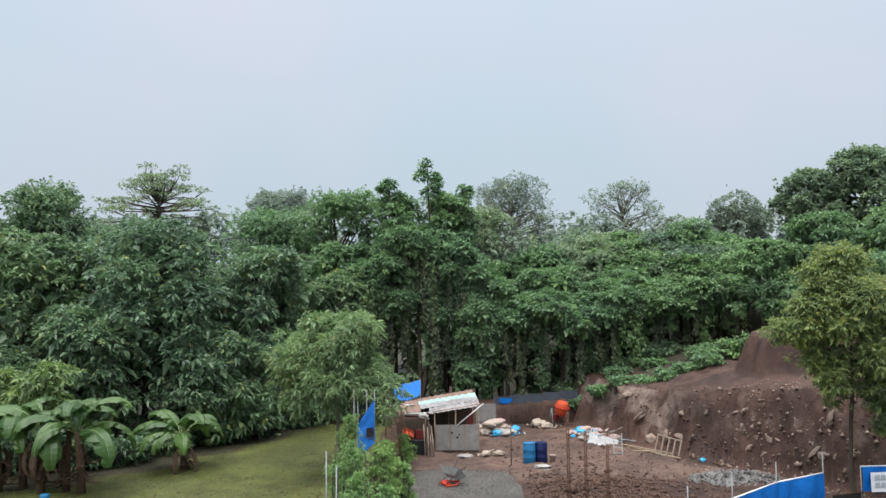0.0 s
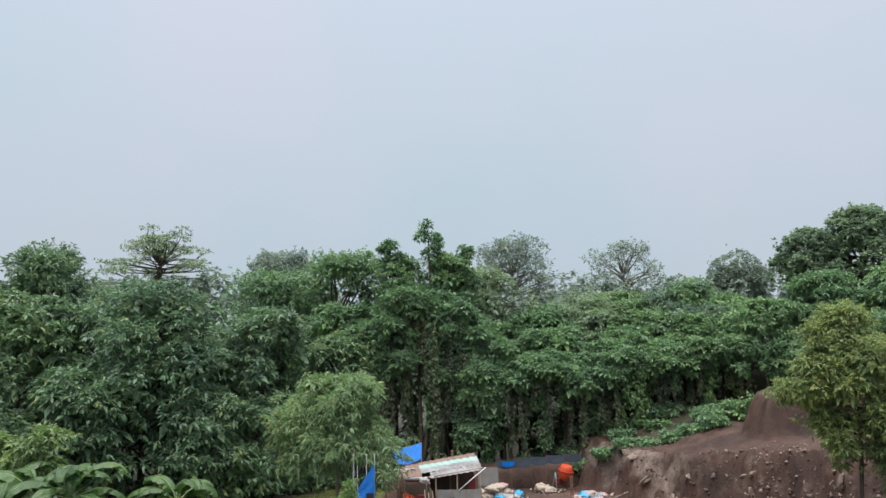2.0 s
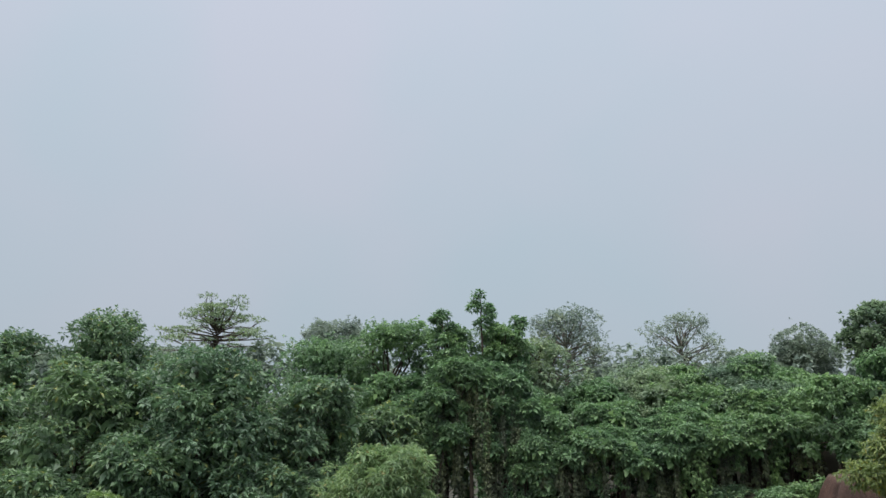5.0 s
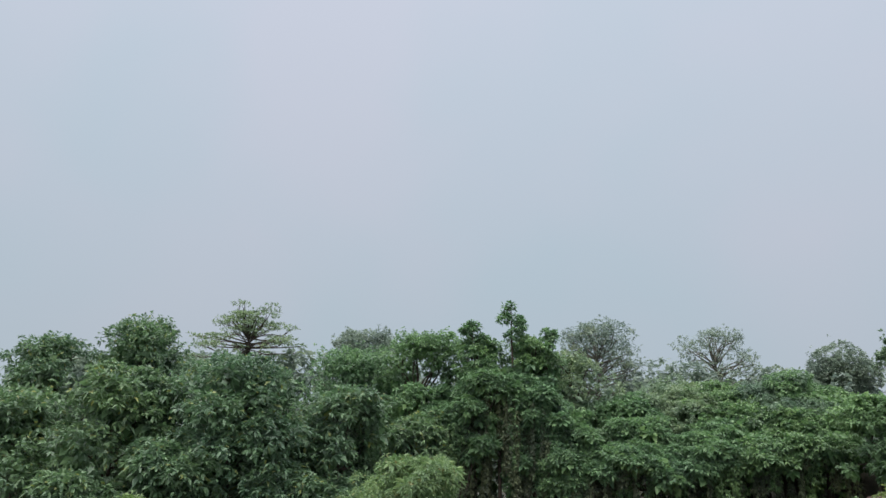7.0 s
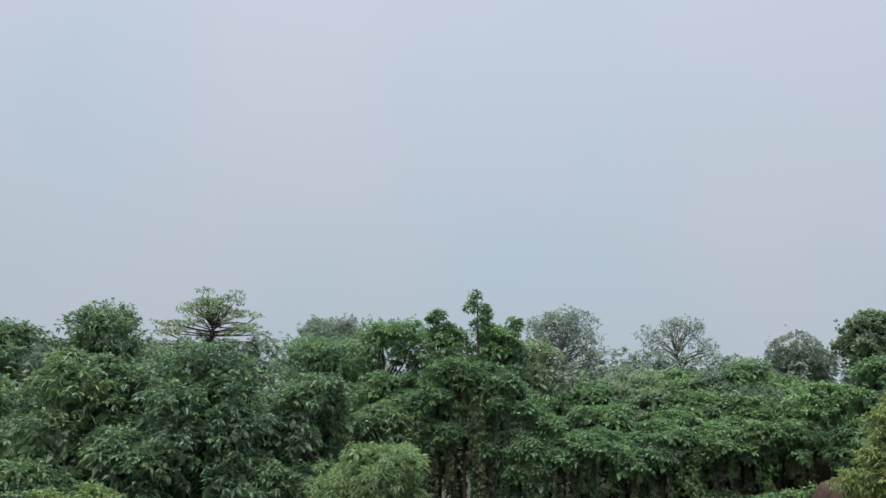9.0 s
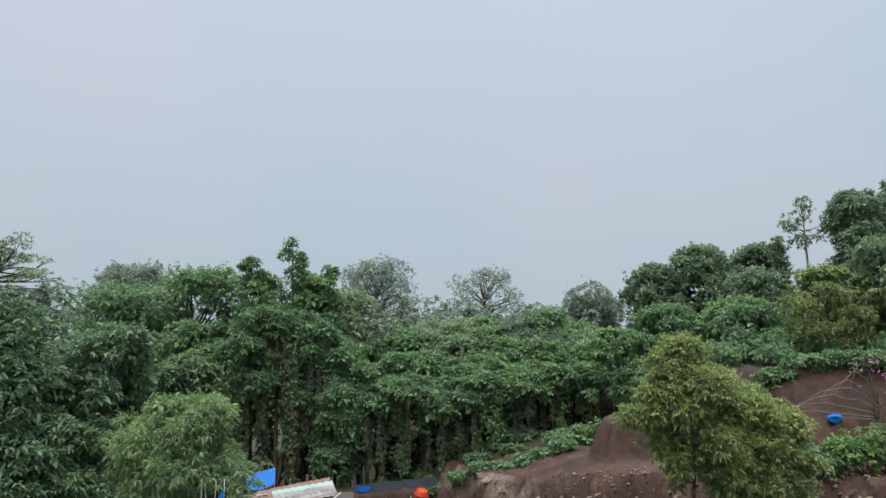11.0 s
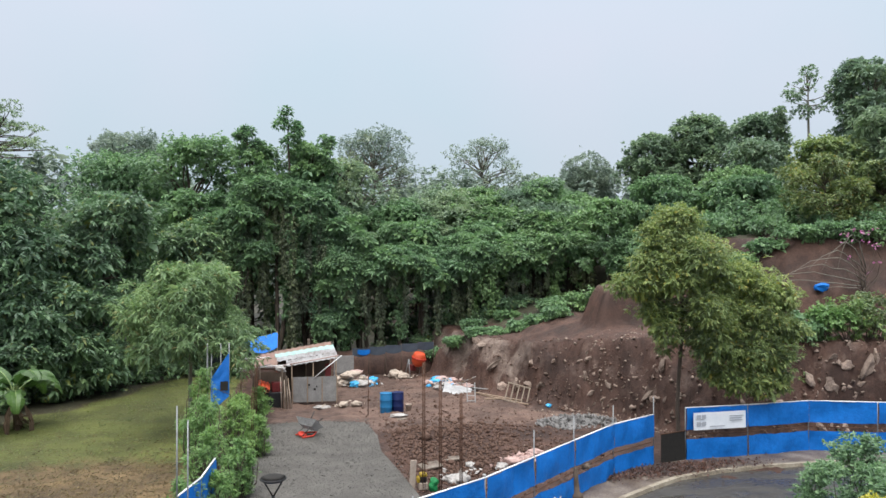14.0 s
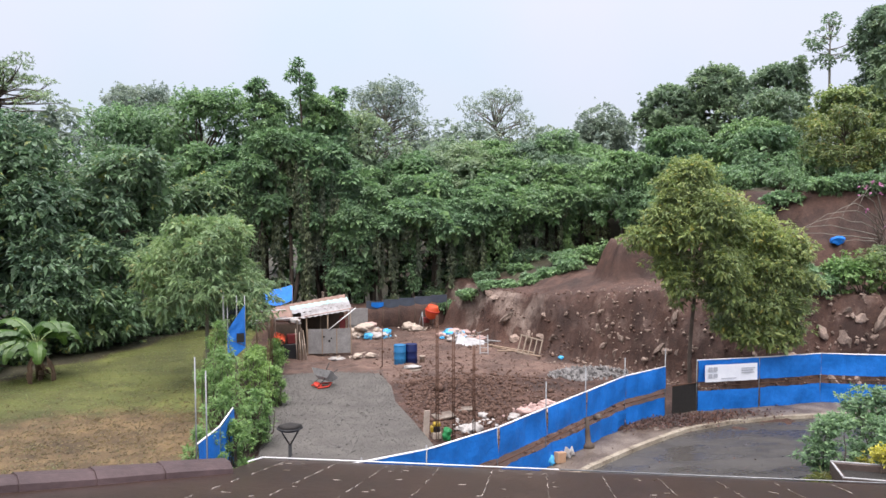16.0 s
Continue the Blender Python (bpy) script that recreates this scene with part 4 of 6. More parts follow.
LEAF_FERN = leaf_material("leaf_fern", (0.105, 0.215, 0.062), (0.165, 0.305, 0.088), (0.235, 0.380, 0.115), sheen=0.2)
tree("tree", "slender street tree with olive-green leaves beside the gate", 13.85, 25.6, z_at(13.85, 25.6), 3.9, 9.2, 1.9, 101, LEAF_OLIVE, BARK, 9800, 7, 0.185, 0.058, 0.6,
     lobes=26, size=0.3, shape="ball", lower=0.5, trunk=0.075, lean=(-0.2, -0.4), inner=0.14, shell=(0.5, 1.15),
     extra=((-0.6, -0.4, 8.0, 1.0, 0.9, 0.7), (0.5, -0.4, 7.6, 1.0, 0.9, 0.6), (-1.5, -0.5, 6.5, 1.2, 0.9, 0.5), (-2.3, -0.5, 6.4, 0.8, 0.7, 0.35), (-1.0, -0.3, 5.4, 0.9, 0.8, 0.5), (0.9, -0.4, 6.5, 1.2, 1.0, 0.7), (1.9, -0.4, 6.7, 1.1, 0.9, 0.6), (2.9, -0.4, 6.2, 1.1, 0.9, 0.6), (3.7, -0.4, 5.8, 0.8, 0.8, 0.5),
            (0.7, -0.5, 5.2, 1.0, 0.9, 0.6), (1.8, -0.5, 5.3, 1.2, 1.0, 0.7), (2.9, -0.5, 4.9, 1.2, 0.9, 0.7), (3.9, -0.4, 4.7, 0.8, 0.8, 0.5), (1.3, -0.6, 4.1, 0.9, 0.8, 0.6), (2.3, -0.6, 3.9, 1.1, 0.9, 0.7), (3.3, -0.5, 3.7, 1.0, 0.8, 0.6), (1.9, -0.6, 2.9, 0.8, 0.7, 0.5), (2.9, -0.6, 2.7, 0.8, 0.7, 0.5), (3.6, -0.5, 2.9, 0.6, 0.6, 0.4), (0.9, -0.5, 3.2, 0.5, 0.5, 0.4)))
tree("tree", "feathery light green tree behind the boundary fence", -4.7, 33.6, z_at(-4.7, 33.6), 3.3, 7.1, 2.9, 102, LEAF_FEATHER, BARK_PALE, 2600, 9, 0.30, 0.06, 0.7,
     lobes=22, size=0.36, shape="dome", lower=0.7, trunk=0.09, inner=0.05, shell=(0.4, 1.1))
for i, (x, y, h, r) in enumerate([(-2.9, 19.4, 1.9, 0.6), (-2.2, 20.6, 1.6, 0.6), (-2.6, 22.2, 2.5, 0.8), (-1.9, 23.4, 1.8, 0.6), (-3.1, 24.6, 2.9, 0.75), (-2.2, 26.2, 2.5, 0.75), (-3.6, 28.0, 2.2, 0.7), (-2.4, 29.6, 2.0, 0.7), (-1.9, 33.4, 1.6, 0.6), (-1.6, 28.0, 1.5, 0.5), (-3.3, 26.2, 3.5, 0.6)]):
    bush("shrub", "bright green shrub with fern-like leaves along the boundary fence", x, y, h, r, 110 + i, LEAF_FERN, 330, 11, 0.17, 0.036, 0.3, 30, group="boundary shrubs", size=0.17, shell=(0.2, 2.1), spread=0.9)
bush("shrub", "clipped dark green bush beside the street", 13.35, 17.2, 2.0, 0.75, 130, LEAF_MID, 900, 6, 0.13, 0.06, 0.3, 12, z0=0.1)
bush("shrub", "dark green hedge bush beside the street", 14.75, 17.0, 1.9, 0.95, 131, LEAF_MID, 900, 6, 0.15, 0.07, 0.3, 12, z0=0.1)
bush("shrub", "leafy bush beside the street", 15.6, 18.4, 2.3, 0.95, 132, LEAF_MID, 800, 6, 0.16, 0.07, 0.3, 12, z0=0.1)
bush("ornamental_grass", "pale green tuft of long grass", 12.65, 16.35, 0.75, 0.4, 133, GRASS_BLADE, 130, 9, 0.42, 0.03, 0.9, 5, z0=0.05, category="grass tuft")
for i, (x, y, h, r, leaf) in enumerate([(19.9, 29.3, 0.9, 0.7, LEAF_BRIGHT), (21.2, 29.0, 1.2, 0.9, LEAF_VINE), (22.3, 28.9, 1.5, 1.0, LEAF_FERN), (23.4, 28.8, 1.9, 1.1, LEAF_BRIGHT), (24.8, 29.2, 2.2, 1.3, LEAF_AUTUMN)]):
    bush("shrub", "creeper-like green shrub on top of the cut bank", x, y, h, r, 140 + i, leaf, 330, 7, 0.21, 0.11, 0.6, 11, group="bank shrubs")
for i, (x, y, h, r) in enumerate([(9.2, 44.8, 0.35, 0.75), (10.4, 44.2, 0.3, 0.75), (11.6, 43.8, 0.3, 0.75), (12.8, 43.3, 0.3, 0.75), (13.9, 42.8, 0.35, 0.8), (8.2, 46.4, 0.4, 0.8), (14.9, 42.2, 0.6, 0.9), (15.4, 44.6, 0.9, 1.1), (16.6, 44.6, 1.1, 1.2), (18.2, 43.0, 1.6, 1.3), (20.6, 41.4, 1.4, 1.5), (13.0, 47.0, 0.4, 0.9), (10.8, 47.4, 0.4, 0.9),
                              (23.0, 38.8, 1.5, 1.7), (25.4, 37.2, 1.2, 1.6), (28.0, 36.2, 1.3, 1.6), (30.2, 35.0, 1.6, 1.7), (26.8, 39.4, 2.0, 2.0), (7.0, 47.4, 0.7, 1.0), (31.5, 38.0, 2.4, 2.2), (5.6, 48.4, 0.9, 1.1), (22.2, 35.2, 0.8, 1.1), (23.6, 34.9, 0.7, 1.0), (25.0, 34.4, 0.7, 1.0), (26.4, 34.1, 0.8, 1.1), (27.8, 33.8, 0.9, 1.1), (29.2, 33.6, 1.0, 1.2)]):
    bush("shrub", "low green creeper and weed growth along the forest edge", x, y, h, r, 160 + i, LEAF_VINE, 330, 7, 0.22, 0.12, 0.6, 14, group="forest edge weeds", size=0.36)
for i, (x, y) in enumerate([(-14.6, 33.6), (-16.4, 32.8), (-18.4, 32.6), (-13.4, 36.6), (-12.0, 38.4), (-20.4, 32.0), (-10.6, 41.0), (-9.2, 43.4)]):
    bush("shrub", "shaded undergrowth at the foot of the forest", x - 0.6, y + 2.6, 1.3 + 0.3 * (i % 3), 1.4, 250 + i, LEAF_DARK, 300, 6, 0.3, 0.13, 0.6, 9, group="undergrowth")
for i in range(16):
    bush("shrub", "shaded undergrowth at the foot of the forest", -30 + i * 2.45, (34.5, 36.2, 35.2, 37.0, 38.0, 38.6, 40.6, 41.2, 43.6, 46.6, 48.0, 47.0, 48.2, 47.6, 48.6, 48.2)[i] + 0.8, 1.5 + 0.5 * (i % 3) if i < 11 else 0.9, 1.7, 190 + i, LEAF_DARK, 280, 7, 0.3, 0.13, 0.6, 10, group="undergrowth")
for i, (x, y, h) in enumerate([(-20.2, 34.6, 4.6), (-17.6, 33.4, 5.0), (-22.6, 33.8, 4.0)]):
    tree("young_tree", "young broadleaf tree with pale green leaf whorls", x, y, 0, h * 0.45, h, 1.2, 220 + i, LEAF_BRIGHT, BARK, 170, 8, 0.42, 0.15, 0.8, lobes=7, size=0.5, trunk=0.06, inner=0)
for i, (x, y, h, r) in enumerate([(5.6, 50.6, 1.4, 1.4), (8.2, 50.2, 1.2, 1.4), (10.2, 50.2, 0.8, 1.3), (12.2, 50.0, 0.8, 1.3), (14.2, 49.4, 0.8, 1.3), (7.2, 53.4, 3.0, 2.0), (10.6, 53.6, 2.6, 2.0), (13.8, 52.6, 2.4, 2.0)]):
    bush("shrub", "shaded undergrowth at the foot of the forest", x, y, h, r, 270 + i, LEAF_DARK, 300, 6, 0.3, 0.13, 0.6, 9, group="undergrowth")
bush("flowering_shrub", "thin shrub with a few pink blossoms", 26.4, 31.4, 3.2, 1.3, 230, FLOWER, 26, 5, 0.14, 0.1, 0.3, 12)


# long bare twigs that arch over the upper bank
rng = np.random.default_rng(77)
arching = thing("arching_branch", "long thin bare arching branches over the bank", "branch", (26.8, 31.6, z_at(26.8, 31.6)))
for i in range(8):
    far_x, top_z = -2.5 - 0.8 * i % 5, 2.6 - 0.35 * i
    pts = [Vector((0.3, 0, -0.3)) * (1 - u) ** 1 + Vector((far_x * u - 0.4, -1.6 * u, top_z * math.sin(math.pi * (0.15 + 0.72 * u)) + rng.normal() * 0.05)) for u in np.linspace(0, 1, 9)]
    part("twig", (tube(pts, [0.03 - 0.003 * k for k in range(9)], 4), BARK_PALE), arching)


RIB_GREEN = surface("pale_midrib", [(0.3, (0.20, 0.28, 0.10)), (0.7, (0.32, 0.40, 0.17))], 6, 0.5)


def banana(x, y, h, leaves, reach, seed, stems=((0, 0),), label="banana plant with broad drooping green leaves"):
    """A banana plant: sheathed false stems, arching blades with a midrib and torn edges, dry leaves hanging."""
    rng = np.random.default_rng(seed)
    ob = thing("banana_plant", label, "banana plant", (x, y, z_at(x, y)), 0, "banana plants")
    for si, (sx, sy) in enumerate(stems):
        hh = h * rng.uniform(0.85, 1.1)
        lx, ly = rng.normal(size=2) * 0.1
        part("stem", (tube([(sx, sy, -0.1), (sx + lx * 0.4, sy + ly * 0.4, hh * 0.5), (sx + lx, sy + ly, hh)], [0.17, 0.14, 0.08], 9), DRY_LEAF), ob, "dry brown sheathed stem")
        tip = Vector((sx + lx, sy + ly, hh - 0.05))
        for i in range(leaves):
            a = math.tau * (i + rng.uniform(-0.25, 0.25)) / leaves + si
            lift = rng.uniform(0.35, 1.1) if i % 7 else 1.3
            dead = rng.random() < 0.16
            blade(ob, tip, a, -0.6 if dead else lift, reach * rng.uniform(0.8, 1.15), rng, DRY_LEAF if dead else BANANA_LEAF)
        for i in range(15):
            blade(ob, Vector((sx, sy, hh * rng.uniform(0.5, 1.0))), rng.uniform(0, math.tau), rng.uniform(-1.55, -1.2), reach * rng.uniform(0.45, 0.75), rng, DRY_LEAF)
    return ob


def blade(ob, root, a, lift, reach, rng, material):
    n, d, vs, fs = 14, Vector((math.cos(a), math.sin(a), 0)), [], []
    side = Vector((-d.y, d.x, 0))
    p, ang = root.copy(), lift
    w_max = reach * rng.uniform(0.15, 0.19) * (0.35 if material is DRY_LEAF else 1.0)
    for i in range(n + 1):
        u = i / n
        step = reach / n
        p = p + (d * math.cos(ang) + Vector((0, 0, math.sin(ang)))) * step
        ang -= (0.06 + 0.14 * u) * 1.25
        wid = 0.012 if u < 0.16 else w_max * min(1.0, (u - 0.12) * 6) * math.sqrt(max(0.0, 1 - ((u - 0.45) / 0.58) ** 2 if u > 0.45 else 1))
        up = Vector((-d.x * math.sin(ang), -d.y * math.sin(ang), math.cos(ang)))
        dip = [0.18 + 0.2 * rng.random(), 0.18 + 0.2 * rng.random()]
        tear = [1 - (0.5 * rng.random() if i % 3 == 0 else 0.0), 1 - (0.5 * rng.random() if i % 4 == 1 else 0.0)]
        vs += [p - side * wid * tear[0] - up * wid * dip[0], p - side * wid * 0.5 + up * wid * 0.12, p - up * 0.012, p + side * wid * 0.5 + up * wid * 0.12, p + side * wid * tear[1] - up * wid * dip[1]]
        if i:
            k = (i - 1) * 5
            fs += [(k + j, k + j + 1, k + j + 6, k + j + 5) for j in range(4)]
    leaf = part("leaf", mesh_of("leaf", vs, fs, material, False), ob, "dry brown leaf" if material is DRY_LEAF else "")
    if material is BANANA_LEAF:
        spine = [vs[k * 5 + 2] + Vector((0, 0, 0.008)) for k in range(n + 1)]
        part("midrib", (tube(spine, [0.022 - 0.0014 * k for k in range(n + 1)], 4), RIB_GREEN), leaf, "pale green midrib")
    return leaf


banana(-14.6, 30.6, 2.6, 9, 2.6, 301, ((0, 0), (-0.9, 0.5), (-1.7, 0.1)), "clump of banana plants with broad drooping green leaves")
banana(-18.2, 31.0, 2.4, 9, 2.2, 303, ((0, 0), (0.7, 0.6)), "clump of banana plants with broad drooping green leaves")
banana(-11.9, 34.7, 1.45, 16, 2.35, 302)

# ---- fences ----
def fence(name, label, line, z0, top, posts_up=0.0, gap=True, group="", seed=0, tall=()):
    """Blue tarpaulin strips between pipe posts, on a pale top rail."""
    ob = thing(name, label, "fence", (0, 0, 0), 0, group)
    for i, (x, y) in enumerate(line):
        up = tall[i] if i < len(tall) else posts_up
        part("post", (tube([(x, y, -0.1), (x, y, top + z0 + up)], 0.018, 7), STEEL), ob, "galvanised pipe post")
    for i, ((ax, ay), (bx, by)) in enumerate(zip(line, line[1:])):
        dx, dy = bx - ax, by - ay
        w, turn = math.hypot(dx, dy), math.degrees(math.atan2(dy, dx))
        part("rail", (tube([(ax, ay, z0 + top), (bx, by, z0 + top)], 0.023, 6), WHITE_PAINT), ob, "pale top rail")
        m = pose(ax, ay, 0, 0, 0, turn)
        if gap:
            part("tarpaulin", (cloth(w - 0.05, top * 0.425, 22, 7, 0.10, seed + i * 3, 0.02), TARP_BLUE), ob, "", m @ pose(0.025, -0.035, z0 + top * 0.575))
            part("tarpaulin", (cloth(w - 0.05, top * 0.39, 22, 7, 0.11, seed + i * 3 + 1, 0.03), TARP_BLUE), ob, "", m @ pose(0.025, -0.035, z0 + 0.02))
            part("rail", (tube([(ax, ay, z0 + top * 0.48), (bx, by, z0 + top * 0.48)], 0.018, 5), RUST), ob, "rusty middle rail")
        else:
            part("tarpaulin", (cloth(w - 0.05, top - 0.05, 14, 8, 0.06, seed + i * 3, 0.03), TARP_BLUE), ob, "", m @ pose(0.025, -0.035, z0 + 0.03))
    return ob


fence("construction_fence", "blue tarpaulin fence strips on pipe posts along the footway", FENCE, 0.0, 1.82, 0.0, True, "site fences", 3, (0.1, 0.1, 0.1, 0.1, 0.1, 0.75, 0.75, 0.62, 0.62))
fence("construction_fence", "blue tarpaulin fence strips below the stony bank", FENCE_R, 0.10, 1.86, 0.03, True, "site fences", 40)
fence("construction_fence", "low blue tarpaulin fence with tall pipes beside the lawn", [(-2.85, 18.2), (-2.5, 19.6), (-2.35, 21.4)], 0.0, 1.85, 0, False, "site fences", 70, (2.1, 0, 0))
# Lighter copy of the blue tarpaulin; its sunlit look is in the colour.
TARP_PALE = surface("sunlit_blue_tarpaulin", [(0.3, (0.012, 0.125, 0.46)), (0.7, (0.03, 0.19, 0.60))], 3, 0.55, bump=0.5, fine=6, bump_scale=0.06, spec=0.2)
banner_fence = thing("construction_fence", "tall blue tarpaulin with a slanting top tied to pipes", "fence", (-3.62, 30.9, 0), 0, "site fences")
for dx, dy, top in ((-0.08, 0.0, 3.92), (0.08, 0.02, 3.5), (0.44, 0.02, 3.92), (0.76, 0.0, 3.92)):
    part("post", (tube([(dx, dy, -0.1), (dx, dy, top)], 0.022, 7), STEEL), banner_fence, "galvanised pipe post")
sheet_v, sheet_f = [], []
for j in range(13):
    for i in range(9):
        u, w = i / 8, j / 12
        low, high = 1.2 + 0.6 * u, 2.52 + 1.04 * u
        sheet_v.append((0.07 + 0.70 * u, -0.06 + 0.06 * noise.noise((u * 3, w * 5, 8.0)), low + (high - low) * w))
        if i and j:
            k = j * 9 + i
            sheet_f.append((k - 10, k - 9, k, k - 1))
part("tarpaulin", mesh_of("tarpaulin", sheet_v, sheet_f, TARP_PALE, True), banner_fence, "blue tarpaulin in a painted sunlit tone")
part("patch", (cloth(0.30, 0.36, 4, 4, 0.02, 3), NET_BLACK), banner_fence, "dark torn patch", pose(0.44, -0.16, 2.05))
part("backing", (cloth(0.75, 1.4, 6, 6, 0.05, 4), TARP_GREY), banner_fence, "dark blue netting behind", pose(-0.1, 1.2, 2.2))

lone_post = part("pipe_post", (tube([(0, 0, -0.1), (0, 0, 3.85)], 0.017, 7), STEEL), None)
lone_post.matrix_world = pose(-2.45, 17.1, 0)
tagged(lone_post, "tall galvanised pipe post standing beside the fence", "post")
lone_post2 = part("pipe_post", (tube([(0, 0, -0.1), (0, 0, 4.0)], 0.02, 7), STEEL), None)
lone_post2.matrix_world = pose(-3.75, 31.6, 0)
tagged(lone_post2, "tall galvanised pipe post standing beside the fence", "post")

gate = thing("gate_panel", "low dark netted gate panel between the fence ends", "gate", (12.32, 24.33, 0.05), math.degrees(math.atan2(0.4, 1.28)))
part("net", (cloth(1.24, 1.05, 10, 6, 0.04, 5, 0.02), NET_BLACK), gate, "", pose(0.05, 0, 0.03))
part("bar", (tube([(0.02, 0, 1.1), (1.3, 0, 1.1)], 0.02, 5), RUST), gate)

# printed banner on the street fence; its small print is unreadable
banner = thing("banner", "white printed site banner hung on the blue fence", "banner", (13.72, 24.6, 1.18), 2.4)
part("sheet", (cloth(2.1, 0.62, 12, 4, 0.025, 9), SIGN_WHITE), banner, "", pose(0, -0.06, 0))
for bx, bz, bw, bh in ((0.10, 0.40, 0.16, 0.14), (0.30, 0.40, 0.16, 0.14), (0.10, 0.16, 0.16, 0.14), (0.30, 0.16, 0.16, 0.14), (1.42, 0.44, 0.55, 0.035), (1.42, 0.36, 0.48, 0.035), (1.42, 0.28, 0.52, 0.035), (0.62, 0.10, 0.6, 0.03)):
    part("print_bar", (box(bw, 0.004, bh, 0), SIGN_INK), banner, "", pose(bx + bw / 2, -0.098, bz + bh / 2))

# ---- the house roof below the eye, and its ridge ----
eave, along, inward, pitch_up = Vector((-0.67, 9.27, 4.4)), Vector((0.9577, -0.2876, 0)), Vector((-0.2876, -0.9577, 0)), 0.22


def roof_at(u, v, lift=0.0):
    return eave + along * u + inward * v + Vector((0, 0, pitch_up * v + lift))


roof = thing("roof", "wet dark brown sheet roof with white edge flashing", "roof", kind="structure")
roof["kind"] = "structure"
outline = [(0, 0), (9.5, 0), (9.5, 5.6), (-3.7, 5.6), (0, 1.15)]
bm = bmesh.new()
up_v, low_v = [bm.verts.new(roof_at(u, v)) for u, v in outline], [bm.verts.new(roof_at(u, v, -0.12)) for u, v in outline]
bm.faces.new(up_v), bm.faces.new(low_v[::-1])
for i in range(5):
    bm.faces.new((up_v[i], low_v[i], low_v[(i + 1) % 5], up_v[(i + 1) % 5]))
bmesh.ops.recalc_face_normals(bm, faces=bm.faces[:])
part("roof_sheet", (bm, ROOF_BROWN), roof)
for u0, u1, mat, tag in ((0.0, 3.6, WHITE_PAINT, "white edge flashing"), (3.62, 9.5, STEEL, "grey edge flashing")):
    part("flashing", (tube([roof_at(u0, -0.02, 0.02), roof_at(u1, -0.02, 0.02)], 0.009 if mat is WHITE_PAINT else 0.008, 5), mat), roof, tag)
part("flashing", (tube([roof_at(0.0, -0.02, 0.02), roof_at(-0.02, 0.42, 0.02)], 0.009, 5), WHITE_PAINT), roof, "white edge flashing")
# Pale streaks and specks: wet reflections on the roof put into the colour.
SEAM_GLINT = surface("seam_glint", [(0.44, (0.07, 0.05, 0.035)), (0.56, (0.34, 0.30, 0.26))], 5.0, 0.4, fine=16, bump=0.1)
rng = np.random.default_rng(8)
for i in range(15):
    u = 0.35 + i * 0.62
    v0 = 0.12 + rng.uniform(0, 0.2)
    v = v0
    while v < 5.0:
        ln = rng.uniform(0.12, 0.7)
        pts = [roof_at(u + rng.normal() * 0.007, v + ln * k / 3, 0.002) for k in range(4)]
        part("seam", (tube(pts, [0.002 + 0.007 * rng.random() for _ in pts], 4), SEAM_GLINT), roof, "roof seam with its reflection painted pale")
        v += ln + rng.uniform(0.03, 0.35)
for i in range(110):
    u, v, ln = rng.uniform(0.2, 9), rng.uniform(0.2, 4), rng.uniform(0.03, 0.09)
    part("glint_speck", (tube([roof_at(u, v, 0.002), roof_at(u + ln, v + rng.normal() * 0.03, 0.002)], 0.004, 4), SEAM_GLINT), roof)
wall_v = [roof_at(u, v, -0.13) for u, v in ((0.35, 0.5), (9.2, 0.5), (9.2, 5.5), (-3.0, 5.5), (0.25, 1.4))]
bm = bmesh.new()
hi_v, lo_v = [bm.verts.new(w) for w in wall_v], [bm.verts.new((w.x, w.y, -0.1)) for w in wall_v]
for i in range(5):
    bm.faces.new((hi_v[i], lo_v[i], lo_v[(i + 1) % 5], hi_v[(i + 1) % 5]))
bm.faces.new(hi_v)
bm.faces.new(lo_v[::-1])
bmesh.ops.recalc_face_normals(bm, faces=bm.faces[:])
tagged(part("wall_house", (bm, TIN_PALE)), "plain pale wall of the house below the roof", "wall", kind="structure")
hip_a, hip_b = Vector((0.0, 1.15, 0)), Vector((-3.7, 5.6, 0))
hip_len = (hip_b - hip_a).length
hip_dir = roof_at(-3.7, 5.6) - roof_at(0, 1.15)
hip_dir.normalize()
hip_side = hip_dir.cross(Vector((0, 0, 1))).normalized()
hip_up = hip_side.cross(hip_dir)
ridge = thing("roof_ridge", "row of grey-brown overlapping ridge tiles", "ridge tiles", kind="structure")
for i in range(9):
    s0, s1 = i * 0.66 - 0.02, i * 0.66 + 0.72
    bm = bmesh.new()
    prof = [(-0.20, -0.05), (-0.15, 0.075), (-0.06, 0.125), (0.06, 0.125), (0.15, 0.075), (0.20, -0.05)]
    rows = []
    for s, k in ((s0, 1.0), (s1, 1.10)):
        rows.append([bm.verts.new(roof_at(0, 1.15) + hip_dir * s + hip_side * (a * k) + hip_up * (b * k + rng.normal() * 0.004)) for a, b in prof])
    for j in range(5):
        bm.faces.new((rows[0][j], rows[0][j + 1], rows[1][j + 1], rows[1][j]))
    bm.faces.new(rows[0][::-1]), bm.faces.new(rows[1])
    part("ridge_tile", (bm, RIDGE_BROWN), ridge)

